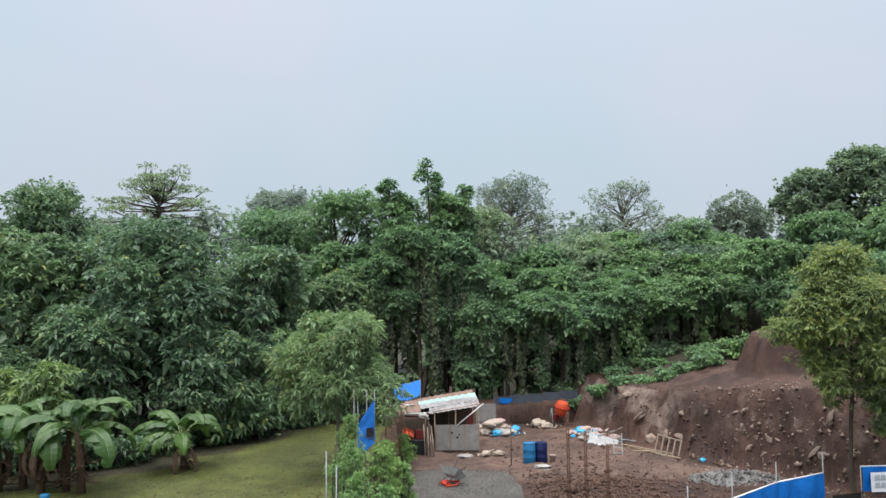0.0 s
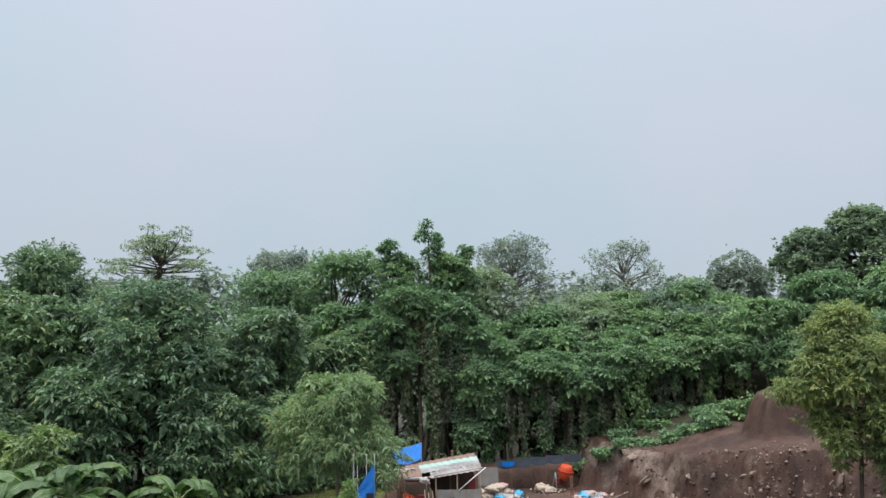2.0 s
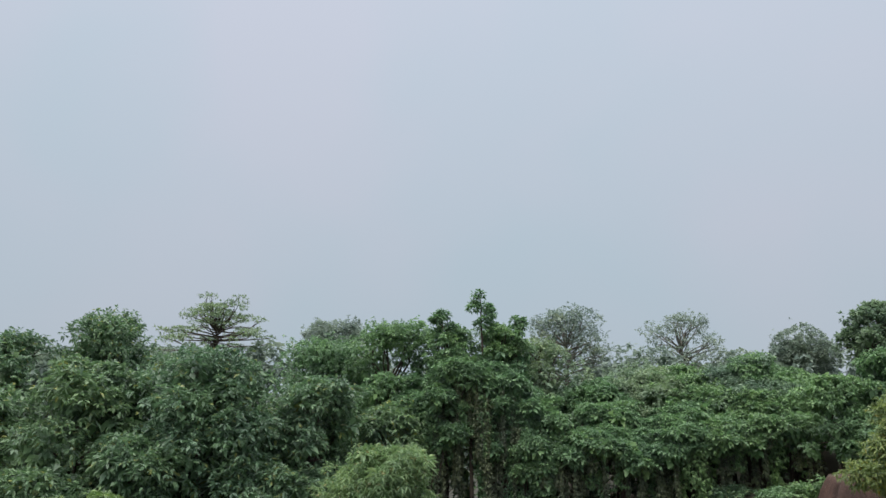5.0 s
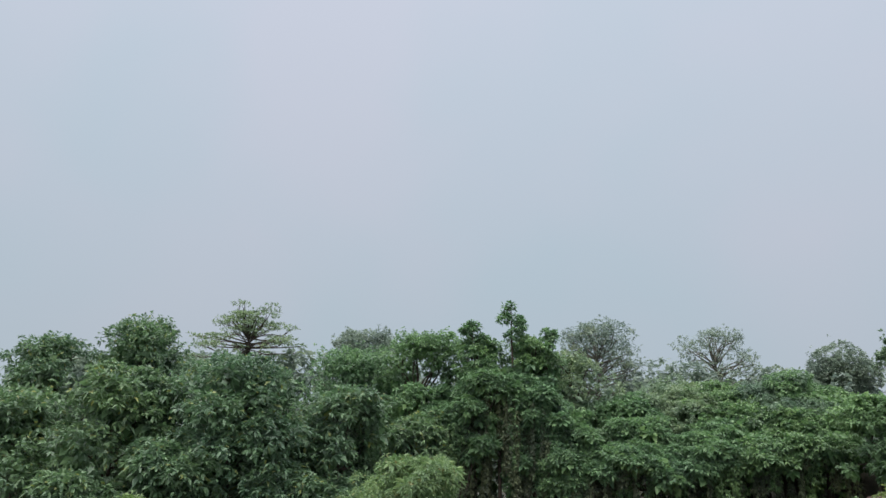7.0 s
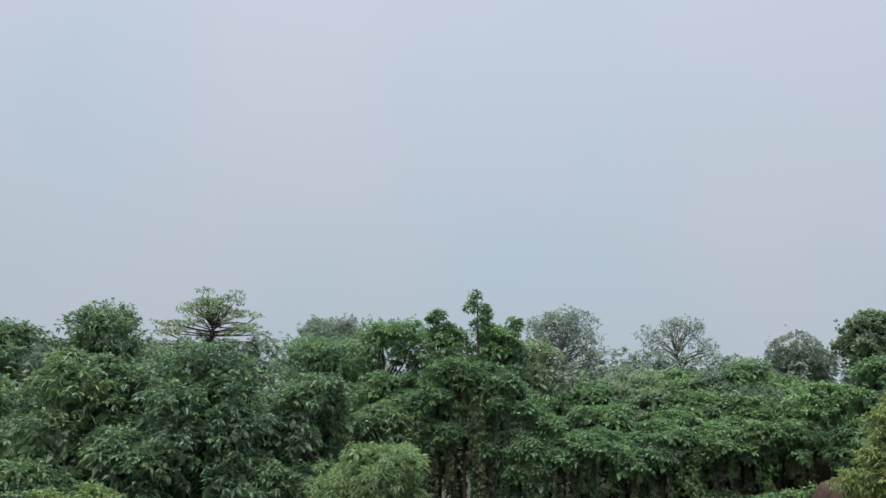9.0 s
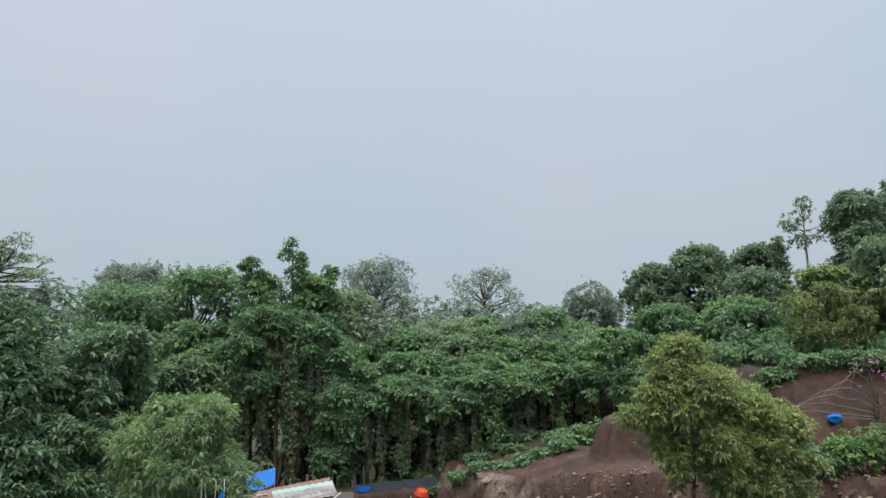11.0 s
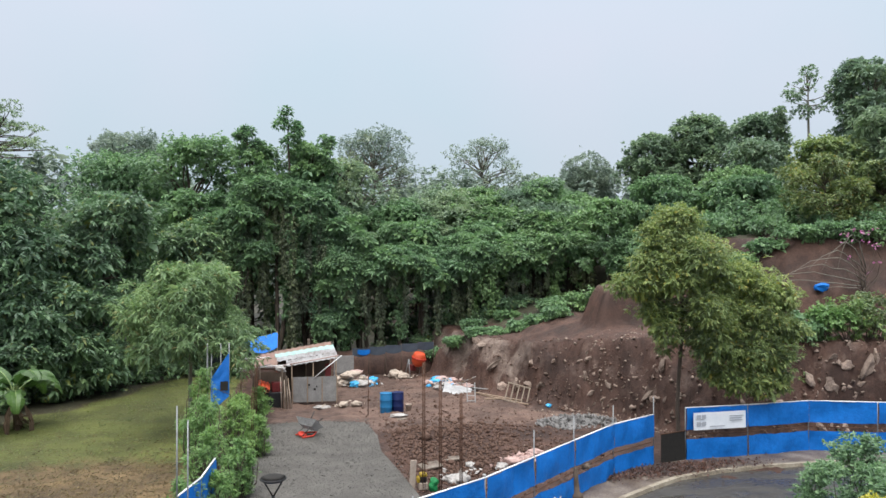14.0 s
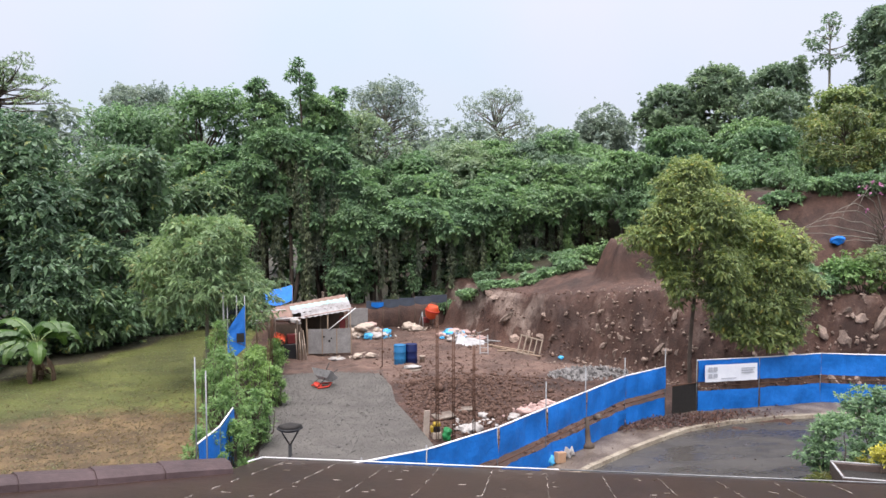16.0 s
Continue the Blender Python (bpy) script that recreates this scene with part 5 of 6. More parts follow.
# ---- lamp, planter ----
lamp = thing("street_lamp", "black garden lamp post with a shallow dish head", "street lamp", (-0.52, 14.15, 0.0))
part("pole", (tube([(0, 0, -0.1), (0, 0, 3.02)], 0.035, 8), BLACK), lamp)
part("arm", (tube([(0, 0, 3.0), (-0.16, 0, 3.28)], 0.016, 6), BLACK), lamp)
part("arm", (tube([(0, 0, 3.0), (0.16, 0, 3.28)], 0.016, 6), BLACK), lamp)
part("head", (lathe([(0.05, 3.26), (0.17, 3.29), (0.245, 3.33), (0.25, 3.345), (0.16, 3.385), (0.03, 3.41)], 20), BLACK), lamp)
part("glass", (lathe([(0.10, 3.30), (0.225, 3.345), (0.14, 3.378), (0.02, 3.40)], 20), NET_BLACK), lamp, "grey glass top", pose(0, 0, 0.022))

planter = thing("planter", "dark brown planter box with a white rim", "planter", (13.9, 15.2, 0.03), -24)
for sx, sy, px, py in ((3.4, 0.1, 0, -0.55), (3.4, 0.1, 0, 0.55), (0.1, 1.0, -1.65, 0), (0.1, 1.0, 1.65, 0)):
    part("side", (box(sx, sy, 1.1, 0.01, (px, py, 0.55)), PLASTER), planter)
    part("rim", (box(max(sx, 0.04) if sx > 1 else 0.04, 0.04 if sx > 1 else sy, 0.03, 0.006, (px * 1.015, py * 1.06, 1.116)), TIN_PALE), planter, "white rim")
part("soil", (box(3.2, 1.0, 0.1, 0.01, (0, 0, 0.9)), NET_BLACK), planter)
bush("shrub", "bright yellow ornamental shrub behind the planter", 13.75, 16.05, 1.45, 0.6, 240, LEAF_YELLOW, 900, 6, 0.10, 0.045, 0.2, 14, z0=0.1)

# ---- the building site ----
def sack(label, x, y, r, seed, material=BAG_WHITE, flat=0.5, name="sack", z=None, group="sacks", long=1.4):
    ob = part(name, (lump(r, (long, 1.0, flat), 0.34, seed, 3, 2.2, 0.16), material))
    ob.matrix_world = pose(x, y, (z_at(x, y) if z is None else z) + r * flat * 0.75, 0, 0, seed * 47 % 360)
    for p in ob.data.polygons:
        p.use_smooth = True
    return tagged(ob, label, "sack", group)


def drum(x, y, material, label):
    ob = thing("drum", label, "drum", (x, y, z_at(x, y)), 0, "plastic drums")
    part("body", (lathe([(0.27, 0), (0.285, 0.03), (0.285, 0.27), (0.295, 0.29), (0.285, 0.31), (0.285, 0.59), (0.295, 0.61), (0.285, 0.63), (0.285, 0.88), (0.27, 0.91)], 24), material), ob)
    part("rim", (lathe([(0.28, 0.905), (0.29, 0.91), (0.29, 0.935), (0.25, 0.935), (0.25, 0.92)], 24), material), ob)
    return ob


drum(3.88, 35.0, DRUM_BLUE, "light blue plastic drum standing on the soil")
drum(4.44, 35.12, DRUM_NAVY, "dark blue plastic drum beside a lighter one")
pail = part("bucket", (lathe([(0.11, 0), (0.14, 0.28), (0.15, 0.29), (0.15, 0.31), (0.12, 0.31), (0.10, 0.05)], 18), BAG_BEIGE))
pail.matrix_world = pose(4.98, 35.2, z_at(4.98, 35.2))
tagged(pail, "small cream plastic bucket beside the drums", "bucket")

# concrete mixer
mixer = thing("concrete_mixer", "orange concrete mixer drum on a pale steel frame", "concrete mixer", (6.75, 45.0, z_at(6.75, 45.0)), 20)
part("drum", (lathe([(0.12, 0.55), (0.30, 0.66), (0.40, 0.86), (0.42, 1.10), (0.42, 1.16), (0.34, 1.34), (0.29, 1.42), (0.25, 1.38)], 22), ORANGE), mixer, "orange mixing drum", pose(0, 0, 0.1, 12, 8, 0))
part("ring", (lathe([(0.43, 1.06), (0.455, 1.07), (0.455, 1.13), (0.43, 1.14)], 22), RED), mixer, "", pose(0, 0, 0.1, 12, 8, 0))
for a, b in (((-0.5, -0.3, 0), (-0.42, 0, 1.1)), ((0.5, -0.3, 0), (0.42, 0, 1.1)), ((-0.5, 0.4, 0), (-0.42, 0, 1.1)), ((0.5, 0.4, 0), (0.42, 0, 1.1))):
    part("leg", (tube([a, b], 0.028, 6), STEEL), mixer)
part("motor", (box(0.3, 0.35, 0.35, 0.03, (0.1, 0.45, 0.5)), DARK_RED), mixer)

# tilting barrow on a red foot in the gravel yard
barrow = thing("wheelbarrow", "upturned grey wheelbarrow tray on a red frame", "wheelbarrow", (0.2, 30.6, 0.14), 25)
bm = bmesh.new()
lo = [bm.verts.new(v) for v in ((-0.22, -0.3, 0), (0.22, -0.3, 0), (0.2, 0.3, 0), (-0.2, 0.3, 0))]
hi = [bm.verts.new(v) for v in ((-0.36, -0.46, 0.28), (0.36, -0.46, 0.28), (0.32, 0.5, 0.24), (-0.32, 0.5, 0.24))]
bm.faces.new(lo[::-1])
for i in range(4):
    bm.faces.new((lo[i], lo[(i + 1) % 4], hi[(i + 1) % 4], hi[i]))
bmesh.ops.solidify(bm, geom=bm.faces[:], thickness=0.012)
part("tray", (bm, TIN_PALE), barrow, "grey steel tray", pose(0.02, 0, 0.34, 8, 36, 35))
part("frame", (tube([(-0.35, -0.3, 0.04), (0.1, -0.34, 0.06), (0.42, 0, 0.1), (0.1, 0.34, 0.06), (-0.35, 0.3, 0.04)], 0.035, 7), RED), barrow, "red painted frame")
part("handle", (tube([(-0.3, -0.25, 0.1), (0.2, -0.1, 0.45), (0.7, 0.0, 0.62)], 0.02, 6), BLACK), barrow)
part("handle", (tube([(-0.3, 0.25, 0.1), (0.2, 0.2, 0.5), (0.45, 0.25, 0.9)], 0.02, 6), BLACK), barrow)
part("wheel", (lathe([(0.05, -0.04), (0.17, -0.045), (0.19, 0), (0.17, 0.045), (0.05, 0.04)], 18), RED), barrow, "red wheel", pose(-0.2, 0, 0.10, 20, 10, 0))

# shed
shed = thing("shed", "makeshift site shed of rusty tin, plywood and poles", "shed", (0, 0, 0))
for px, py, h in ((-0.5, 37.95, 2.0), (0.55, 37.95, 2.05), (1.68, 38.0, 2.3), (-1.3, 40.6, 2.15), (0.2, 40.6, 2.35), (1.5, 40.6, 2.55)):
    part("post", (tube([(px, py, -0.1), (px, py, h)], 0.035, 6), WOOD), shed)
def tin(a, b, c, d, material, waves=9):
    """A corrugated sheet over the four corners a b c d."""
    a, b, c, d = (Vector(v) for v in (a, b, c, d))
    vs, fs, n = [], [], waves * 4
    for i in range(n + 1):
        u = i / n
        lift = Vector((0, 0, 0.018 * math.cos(u * waves * math.tau)))
        vs += [a.lerp(b, u) + lift, d.lerp(c, u) + lift, a.lerp(b, u) + lift - Vector((0, 0, 0.01)), d.lerp(c, u) + lift - Vector((0, 0, 0.01))]
        if i:
            k = (i - 1) * 4
            fs += [(k, k + 4, k + 5, k + 1), (k + 2, k + 3, k + 7, k + 6)]
    return mesh_of("roof_sheet", vs, fs, material, True)
part("roof_sheet", tin((-1.45, 40.9, 2.25), (1.5, 40.9, 2.72), (1.55, 40.2, 2.60), (-1.4, 40.2, 2.17), ROOF_RUST), shed, "rusty corrugated sheet")
part("roof_sheet", tin((-1.4, 40.25, 2.19), (1.62, 40.25, 2.63), (1.66, 39.6, 2.50), (-1.35, 39.6, 2.09), ROOF_TIN_GREEN), shed, "faded green corrugated sheet")
part("roof_sheet", tin((-1.3, 39.65, 2.11), (1.68, 39.65, 2.53), (1.72, 38.9, 2.38), (-1.25, 38.9, 1.99), ROOF_TIN), shed, "pale grey corrugated sheet")
part("roof_sheet", tin((-0.8, 38.95, 2.02), (1.75, 38.95, 2.40), (1.75, 37.9, 2.24), (-0.75, 37.9, 1.88), ROOF_TIN), shed, "white corrugated sheet")
part("roof_sheet", tin((-2.3, 40.8, 2.1), (-1.3, 40.8, 2.25), (-1.2, 38.3, 1.9), (-2.4, 38.3, 1.85), ROOF_RUST, 4), shed, "rusty corrugated sheet")
for a, b, r, mat in (((-0.95, 37.85, 1.93), (1.8, 37.85, 2.36), 0.03, BAG_PINK), ((-3.3, 38.4, 1.75), (-0.6, 37.8, 1.97), 0.025, WHITE_PAINT), ((-3.1, 39.0, 2.15), (-1.6, 39.0, 2.2), 0.03, WHITE_PAINT), ((0.6, 37.8, 1.3), (1.95, 37.75, 2.38), 0.025, WHITE_PAINT), ((-3.2, 38.2, 1.6), (-1.5, 38.0, 2.0), 0.02, STEEL)):
    part("pole", (tube([a, b], r, 6), mat), shed)
part("wall_sheet", (box(2.15, 0.02, 1.24, 0.004), PLYWOOD_GREY), shed, "stained grey plywood sheet", pose(0.62, 37.8, 0.72, -3, 0, -1))
part("wall_sheet", (box(2.7, 0.03, 2.0, 0), WOOD_DARK), shed, "dark back wall", pose(0.1, 40.75, 1.1))
part("wall_sheet", (box(0.03, 2.6, 1.7, 0), WOOD_DARK), shed, "dark side wall", pose(-1.25, 39.4, 0.95))
part("wall_sheet", (box(1.15, 0.03, 1.0, 0.004), PLYWOOD_GREY), shed, "grey cement board", pose(2.42, 44.2, 0.98))
part("wall_sheet", (box(1.2, 0.03, 0.6, 0.004), PLYWOOD_GREY), shed, "", pose(2.42, 44.25, 0.28))
part("chimney", (box(0.14, 0.14, 0.5, 0.01), CONCRETE), shed, "", pose(0.35, 41.1, 2.6))
part("board", (box(0.5, 0.03, 1.4, 0.004), WOOD), shed, "", pose(1.3, 38.6, 0.9, 0, 8, 40))
part("jacket_rag", (cloth(0.3, 0.7, 5, 5, 0.06, 4), DARK_RED), shed, "dark rag on the wall", pose(1.15, 38.3, 1.2))

pen = thing("storage_pen", "cluttered storage pen of poles with a grey board roof", "storage pen", (0, 0, 0))
for i, (px, py, h) in enumerate(((-2.3, 36.7, 2.2), (-2.1, 36.5, 2.3), (-0.9, 36.6, 2.0), (-0.72, 36.65, 1.6), (-2.4, 38.2, 2.1), (-0.8, 38.0, 1.9), (-1.95, 36.6, 2.2))):
    part("post", (tube([(px, py, -0.1), (px + 0.05 * math.sin(i * 2), py, h)], 0.03, 6), WOOD_DARK), pen)
for i in range(7):
    part("lath", (tube([(-0.95 + 0.08 * i, 36.5 - 0.02 * i, 0), (-1.02 + 0.06 * i + 0.03 * (i % 3), 36.75, 1.55 - 0.07 * (i % 4))], 0.022, 5), WOOD if i % 2 else BAG_BEIGE), pen, "leaning lath")
part("roof_board", (box(0.75, 0.9, 0.03, 0.004), PLYWOOD_GREY), pen, "grey roof board", pose(-1.65, 37.2, 1.9, -14, 4, 8))
part("side_board", (box(0.03, 1.3, 1.5, 0.004), WOOD_DARK), pen, "", pose(-2.3, 37.4, 0.85))
part("back_board", (box(1.5, 0.03, 1.5, 0.004), WOOD_DARK), pen, "", pose(-1.55, 38.1, 0.85))
for i, (hx, hz, hr) in enumerate(((0.35, 0.95, 0.05), (0.62, 0.72, 0.06), (0.72, 0.86, 0.04), (1.1, 0.5, 0.05))):
    # Flat black discs put the unlit depth of these gaps into colour.
    part("hole_disc", (lathe([(hr, 0), (hr, 0.004)], 10), NET_BLACK), shed, "flat black disc for a gap in the board", pose(hx, 37.775, hz, 87, 0, 0))
for i in range(4):
    part("edge_board", (box(0.05, 0.03, 1.3, 0.004), WOOD), shed, "", pose(-0.45 + 0.72 * i, 37.77, 0.7, -3, 0, 0))
crate = part("crate", (box(1.0, 0.8, 0.75, 0.02), BLACK))
crate.matrix_world = pose(-1.45, 37.3, 0.40, 0, 0, 4)
tagged(crate, "black tool crate inside the storage pen", "crate")
red_box = part("crate", (box(0.5, 0.4, 0.45, 0.02), DARK_RED))
red_box.matrix_world = pose(-1.2, 37.25, 1.0, 0, 0, 10)
tagged(red_box, "dark red crate on top of another crate", "crate")
for i, (px, pz) in enumerate(((-2.0, 1.16), (-1.84, 1.10), (-1.68, 1.04), (-1.92, 0.98), (-1.75, 0.92), (-1.60, 0.96))):
    pipe = part("pipe", (lathe([(0.075, 0), (0.085, 0), (0.085, 1.1), (0.075, 1.1), (0.07, 1.08), (0.07, 0.02)], 14), ORANGE))
    pipe.matrix_world = pose(px, 36.45, pz, -86, 0, 0)
    # Black end discs stand for the shaded inside of each capped pipe.
    for end in (-0.004, 1.1):
        part("bore_disc", (lathe([(0.062, 0), (0.062, 0.004)], 12), NET_BLACK), pipe, "black disc standing for the shaded hollow", pose(0, 0, end))
    tagged(pipe, "orange plastic pipe stacked in the storage pen", "pipe", "orange pipes")
sack("crumpled white sack on the storage pen", -1.08, 37.3, 0.22, 7, BAG_WHITE, 0.7, z=1.72)

shelter = thing("tarpaulin_shelter", "blue tarpaulin slung between poles over the shed", "tarpaulin", (0, 0, 0))
for a, b in (((-3.2, 41.2, -0.1), (-3.2, 41.2, 2.8)), ((-1.33, 41.2, -0.1), (-1.33, 41.2, 2.5)), ((-1.32, 41.8, -0.1), (-1.32, 41.8, 3.2)), ((-2.5, 41.85, -0.1), (-2.5, 41.85, 2.95))):
    part("pole", (tube([a, b], 0.03, 6), WOOD), shelter)
vs, fs = [], []
for j in range(9):
    for i in range(11):
        u, w = i / 10, j / 8
        x = -3.3 + 2.0 * u + 0.35 * w * (1 - u)
        low = 2.74 - 0.31 * u - 0.42 * math.sin(math.pi * u)
        z = low + w * (2.78 + 0.40 * u - low) + 0.04 * noise.noise((u * 4, w * 4, 1))
        vs.append((x, 41.1 + 0.7 * w, z))
        if i and j:
            k = j * 11 + i
            fs.append((k - 12, k - 11, k, k - 1))
canopy = mesh_of("canopy", vs, fs, TARP_BLUE, True)
part("canopy", canopy, shelter, "sagging blue sheet")

# earth wall with dark netting behind the yard
net = thing("net_fence", "dark netting hung along the back of the yard", "net fence", (0, 0, 0))
for i in range(6):
    part("post", (tube([(3.0 + i, 45.6, -0.1), (3.0 + i, 45.6, 1.75 + 0.07 * i)], 0.025, 6), WOOD_DARK), net)
for i in range(5):
    part("netting", (cloth(1.0, 0.42, 8, 4, 0.08, 20 + i, 0.1), TARP_GREY), net, "", pose(3.0 + i, 45.55, 1.30 + 0.075 * i))
part("tarpaulin", (cloth(0.75, 0.22, 7, 3, 0.06, 31, 0.12), TARP_BLUE), net, "scrap of blue tarpaulin", pose(3.3, 45.45, 1.42))
bm = bmesh.new()
ring = []
for i in range(41):
    x = -3.5 + 12.3 * i / 40
    row = []
    for j, (dy, z) in enumerate(((0, -0.2), (0.12, 0.5), (0.3, 1.0), (0.6, 1.35), (3.0, 1.4), (3.2, -0.2))):
        row.append(bm.verts.new((x, 45.9 + dy + 0.15 * noise.noise((x * 0.8, j, 2)), z * (0.62 + 0.45 * i / 40) + 0.12 * noise.noise((x * 1.3, j * 0.7, 5)) if z > 0 else z)))
    ring.append(row)
for a, b in zip(ring, ring[1:]):
    for j in range(5):
        bm.faces.new((a[j], b[j], b[j + 1], a[j + 1])).smooth = True
tagged(part("earth_wall", (bm, EARTH)), "low brown earth wall behind the yard", "earth wall", kind="structure")

# sacks and litter in the yard
for i, (x, y, r, mat, lab) in enumerate([
        (2.35, 42.6, 0.34, BAG_BEIGE, "beige cement sack on a heap"), (2.75, 42.9, 0.36, BAG_BEIGE, "beige cement sack on a heap"), (2.55, 43.4, 0.42, BAG_WHITE, "pale sack on a heap"),
        (2.2, 43.2, 0.38, BAG_BEIGE, "beige cement sack on a heap"), (2.9, 43.5, 0.4, BAG_BEIGE, "beige cement sack on a heap"), (3.35, 42.2, 0.34, BAG_WHITE, "white plastic sack on the soil"),
        (3.65, 42.6, 0.32, BAG_WHITE, "white plastic sack on the soil"), (3.05, 42.3, 0.30, BAG_BLUE, "blue plastic sack on the soil"), (3.95, 43.3, 0.30, BAG_BLUE, "blue plastic sack on the soil"),
        (3.5, 43.3, 0.3, BAG_PINK, "faded pink sack on the soil"), (5.7, 45.0, 0.36, BAG_BEIGE, "beige sack beside the mixer"), (6.0, 44.6, 0.3, BAG_BEIGE, "beige sack beside the mixer"), (5.6, 45.3, 0.42, BAG_BEIGE, "beige sack beside the mixer"),
        (7.05, 42.0, 0.24, BAG_PINK, "pinkish sack on the soil"), (7.5, 42.3, 0.26, BAG_BLUE, "light blue plastic sack on the soil"), (7.9, 42.6, 0.3, BAG_PINK, "pinkish sack on the soil"), (8.3, 42.2, 0.26, BAG_WHITE, "white sack on the soil"),
        (7.4, 40.6, 0.2, BAG_WHITE, "small white sack on the soil"), (9.0, 40.2, 0.24, BAG_PINK, "pinkish sack on the soil"), (7.8, 43.4, 0.26, BAG_BLUE, "blue plastic container by the bank"),
        (11.85, 35.0, 0.13, BAG_BLUE, "scrap of light blue plastic"), (0.95, 36.9, 0.3, BAG_WHITE, "white sack lying flat before the shed"), (4.3, 33.9, 0.26, BAG_WHITE, "flat white sack on the soil"),
        (5.3, 25.1, 0.30, BAG_WHITE, "crumpled white sack in the dug ground"), (5.1, 25.5, 0.2, BAG_WHITE, "crumpled white sack in the dug ground"), (7.6, 26.3, 0.26, BAG_PINK, "pink and white sack by the fence"), (8.1, 26.6, 0.28, BAG_PINK, "pink and white sack by the fence"),
        (7.1, 26.2, 0.22, BAG_WHITE, "white scrap sack by the fence"), (6.1, 26.8, 0.18, BAG_WHITE, "white scrap sack in the dug ground"), (8.6, 26.9, 0.22, BAG_PINK, "pink and white sack by the fence"), (2.6, 36.6, 0.2, BAG_BEIGE, "muddy sack on the soil"), (2.0, 36.9, 0.22, BAG_BEIGE, "muddy sack on the soil")]):
    sack(lab, x, y, r, i + 1, mat, 0.28 if "flat" in lab else 0.62, group="site sacks")
rng = np.random.default_rng(91)
for i in range(16):
    mat, lab = ((BAG_BEIGE, "beige cement sack on a heap"), (BAG_WHITE, "pale crumpled sack on a heap"), (BAG_BEIGE, "beige cement sack on a heap"), (BAG_PINK, "faded pink sack on a heap"))[i % 4]
    x, y = rng.normal(2.75, 0.42), rng.normal(42.9, 0.25)
    sack(lab, x, y, rng.uniform(0.22, 0.34), 100 + i, mat, 0.6, z=z_at(x, y) + (0.0, 0.22, 0.42)[i % 3], group="site sacks")
for i in range(12):
    mat, lab = ((BAG_WHITE, "white plastic sack on the rubbish heap"), (BAG_PINK, "pinkish sack on the rubbish heap"), (BAG_BLUE, "light blue plastic scrap on the rubbish heap"))[i % 3]
    x, y = rng.normal(8.0, 0.55), rng.normal(41.4, 0.5)
    sack(lab, x, y, rng.uniform(0.12, 0.24), 130 + i, mat, 0.6, z=z_at(x, y) + 0.12 * (i % 2), group="site sacks")
sack("light blue plastic bag against the fence", 6.5, 20.25, 0.2, 51, BAG_BLUE, 0.9, "rubbish_bag", 0.10, "rubbish bags", 1.0)
sack("white rubbish bag against the fence", 7.1, 20.75, 0.24, 52, BAG_WHITE, 0.9, "rubbish_bag", 0.10, "rubbish bags", 1.0)
sack("white rubbish bag against the fence", 7.3, 20.9, 0.2, 54, BAG_WHITE, 0.9, "rubbish_bag", 0.10, "rubbish bags", 1.0)
carton = part("cardboard_box", (box(0.35, 0.28, 0.3, 0.01), CARDBOARD))
carton.matrix_world = pose(6.85, 20.35, 0.27, 0, 8, 30)
tagged(carton, "crushed brown cardboard box by the rubbish bags", "box")
weight = part("post_base", (lathe([(0.22, 0), (0.22, 0.12), (0.12, 0.16), (0.08, 0.5), (0.05, 0.9)], 14), WOOD_DARK))
weight.matrix_world = pose(8.15, 21.5, 0.1)
tagged(weight, "dark concrete post base at the fence", "post base")
flat_pipe = part("pipe", (lathe([(0.06, 0), (0.08, 0), (0.08, 0.24), (0.06, 0.24)], 14), CONCRETE))
flat_pipe.matrix_world = pose(8.45, 21.72, 0.95, 70, 0, 40)
tagged(flat_pipe, "short pale pipe stub in the fence gap", "pipe")
for x, y, mat, lab, r in ((3.85, 23.9, YELLOW_PAINT, "yellow and black site machine in the dug ground", 0.2), (4.15, 23.65, GREEN_PLASTIC, "green plastic sack in the dug ground", 0.17)):
    ob = thing("site_machine" if mat is YELLOW_PAINT else "sack", lab, "machine" if mat is YELLOW_PAINT else "sack", (x, y, z_at(x, y)))
    if mat is YELLOW_PAINT:
        part("engine", (box(0.22, 0.24, 0.2, 0.03, (0, 0, 0.33)), BLACK), ob, "black engine block")
        part("cover", (box(0.24, 0.25, 0.12, 0.03, (0, 0, 0.48)), YELLOW_PAINT), ob, "yellow cover")
        part("tank", (box(0.1, 0.22, 0.2, 0.03, (-0.16, 0, 0.33)), YELLOW_PAINT), ob, "yellow tank")
        part("base", (box(0.3, 0.28, 0.24, 0.03, (0, 0, 0.12)), BAG_BEIGE), ob)
    else:
        part("body", (lump(r, (0.9, 0.9, 1.3), 0.3, 6, 3), GREEN_PLASTIC), ob, "", pose(0, 0, 0.28))
plank_post = part("board", (box(0.2, 0.05, 0.95, 0.01), BAG_BEIGE))
plank_post.matrix_world = pose(3.5, 23.8, z_at(3.5, 23.8) + 0.4, 0, 3, 10)
tagged(plank_post, "pale upright board in the dug ground", "board")
stake = part("stake", (tube([(0, 0, -0.1), (0.02, 0, 1.9)], 0.02, 6), RUST))
stake.matrix_world = pose(3.0, 34.6, z_at(3.0, 34.6))
tagged(stake, "thin rusty stake in the soil", "stake")
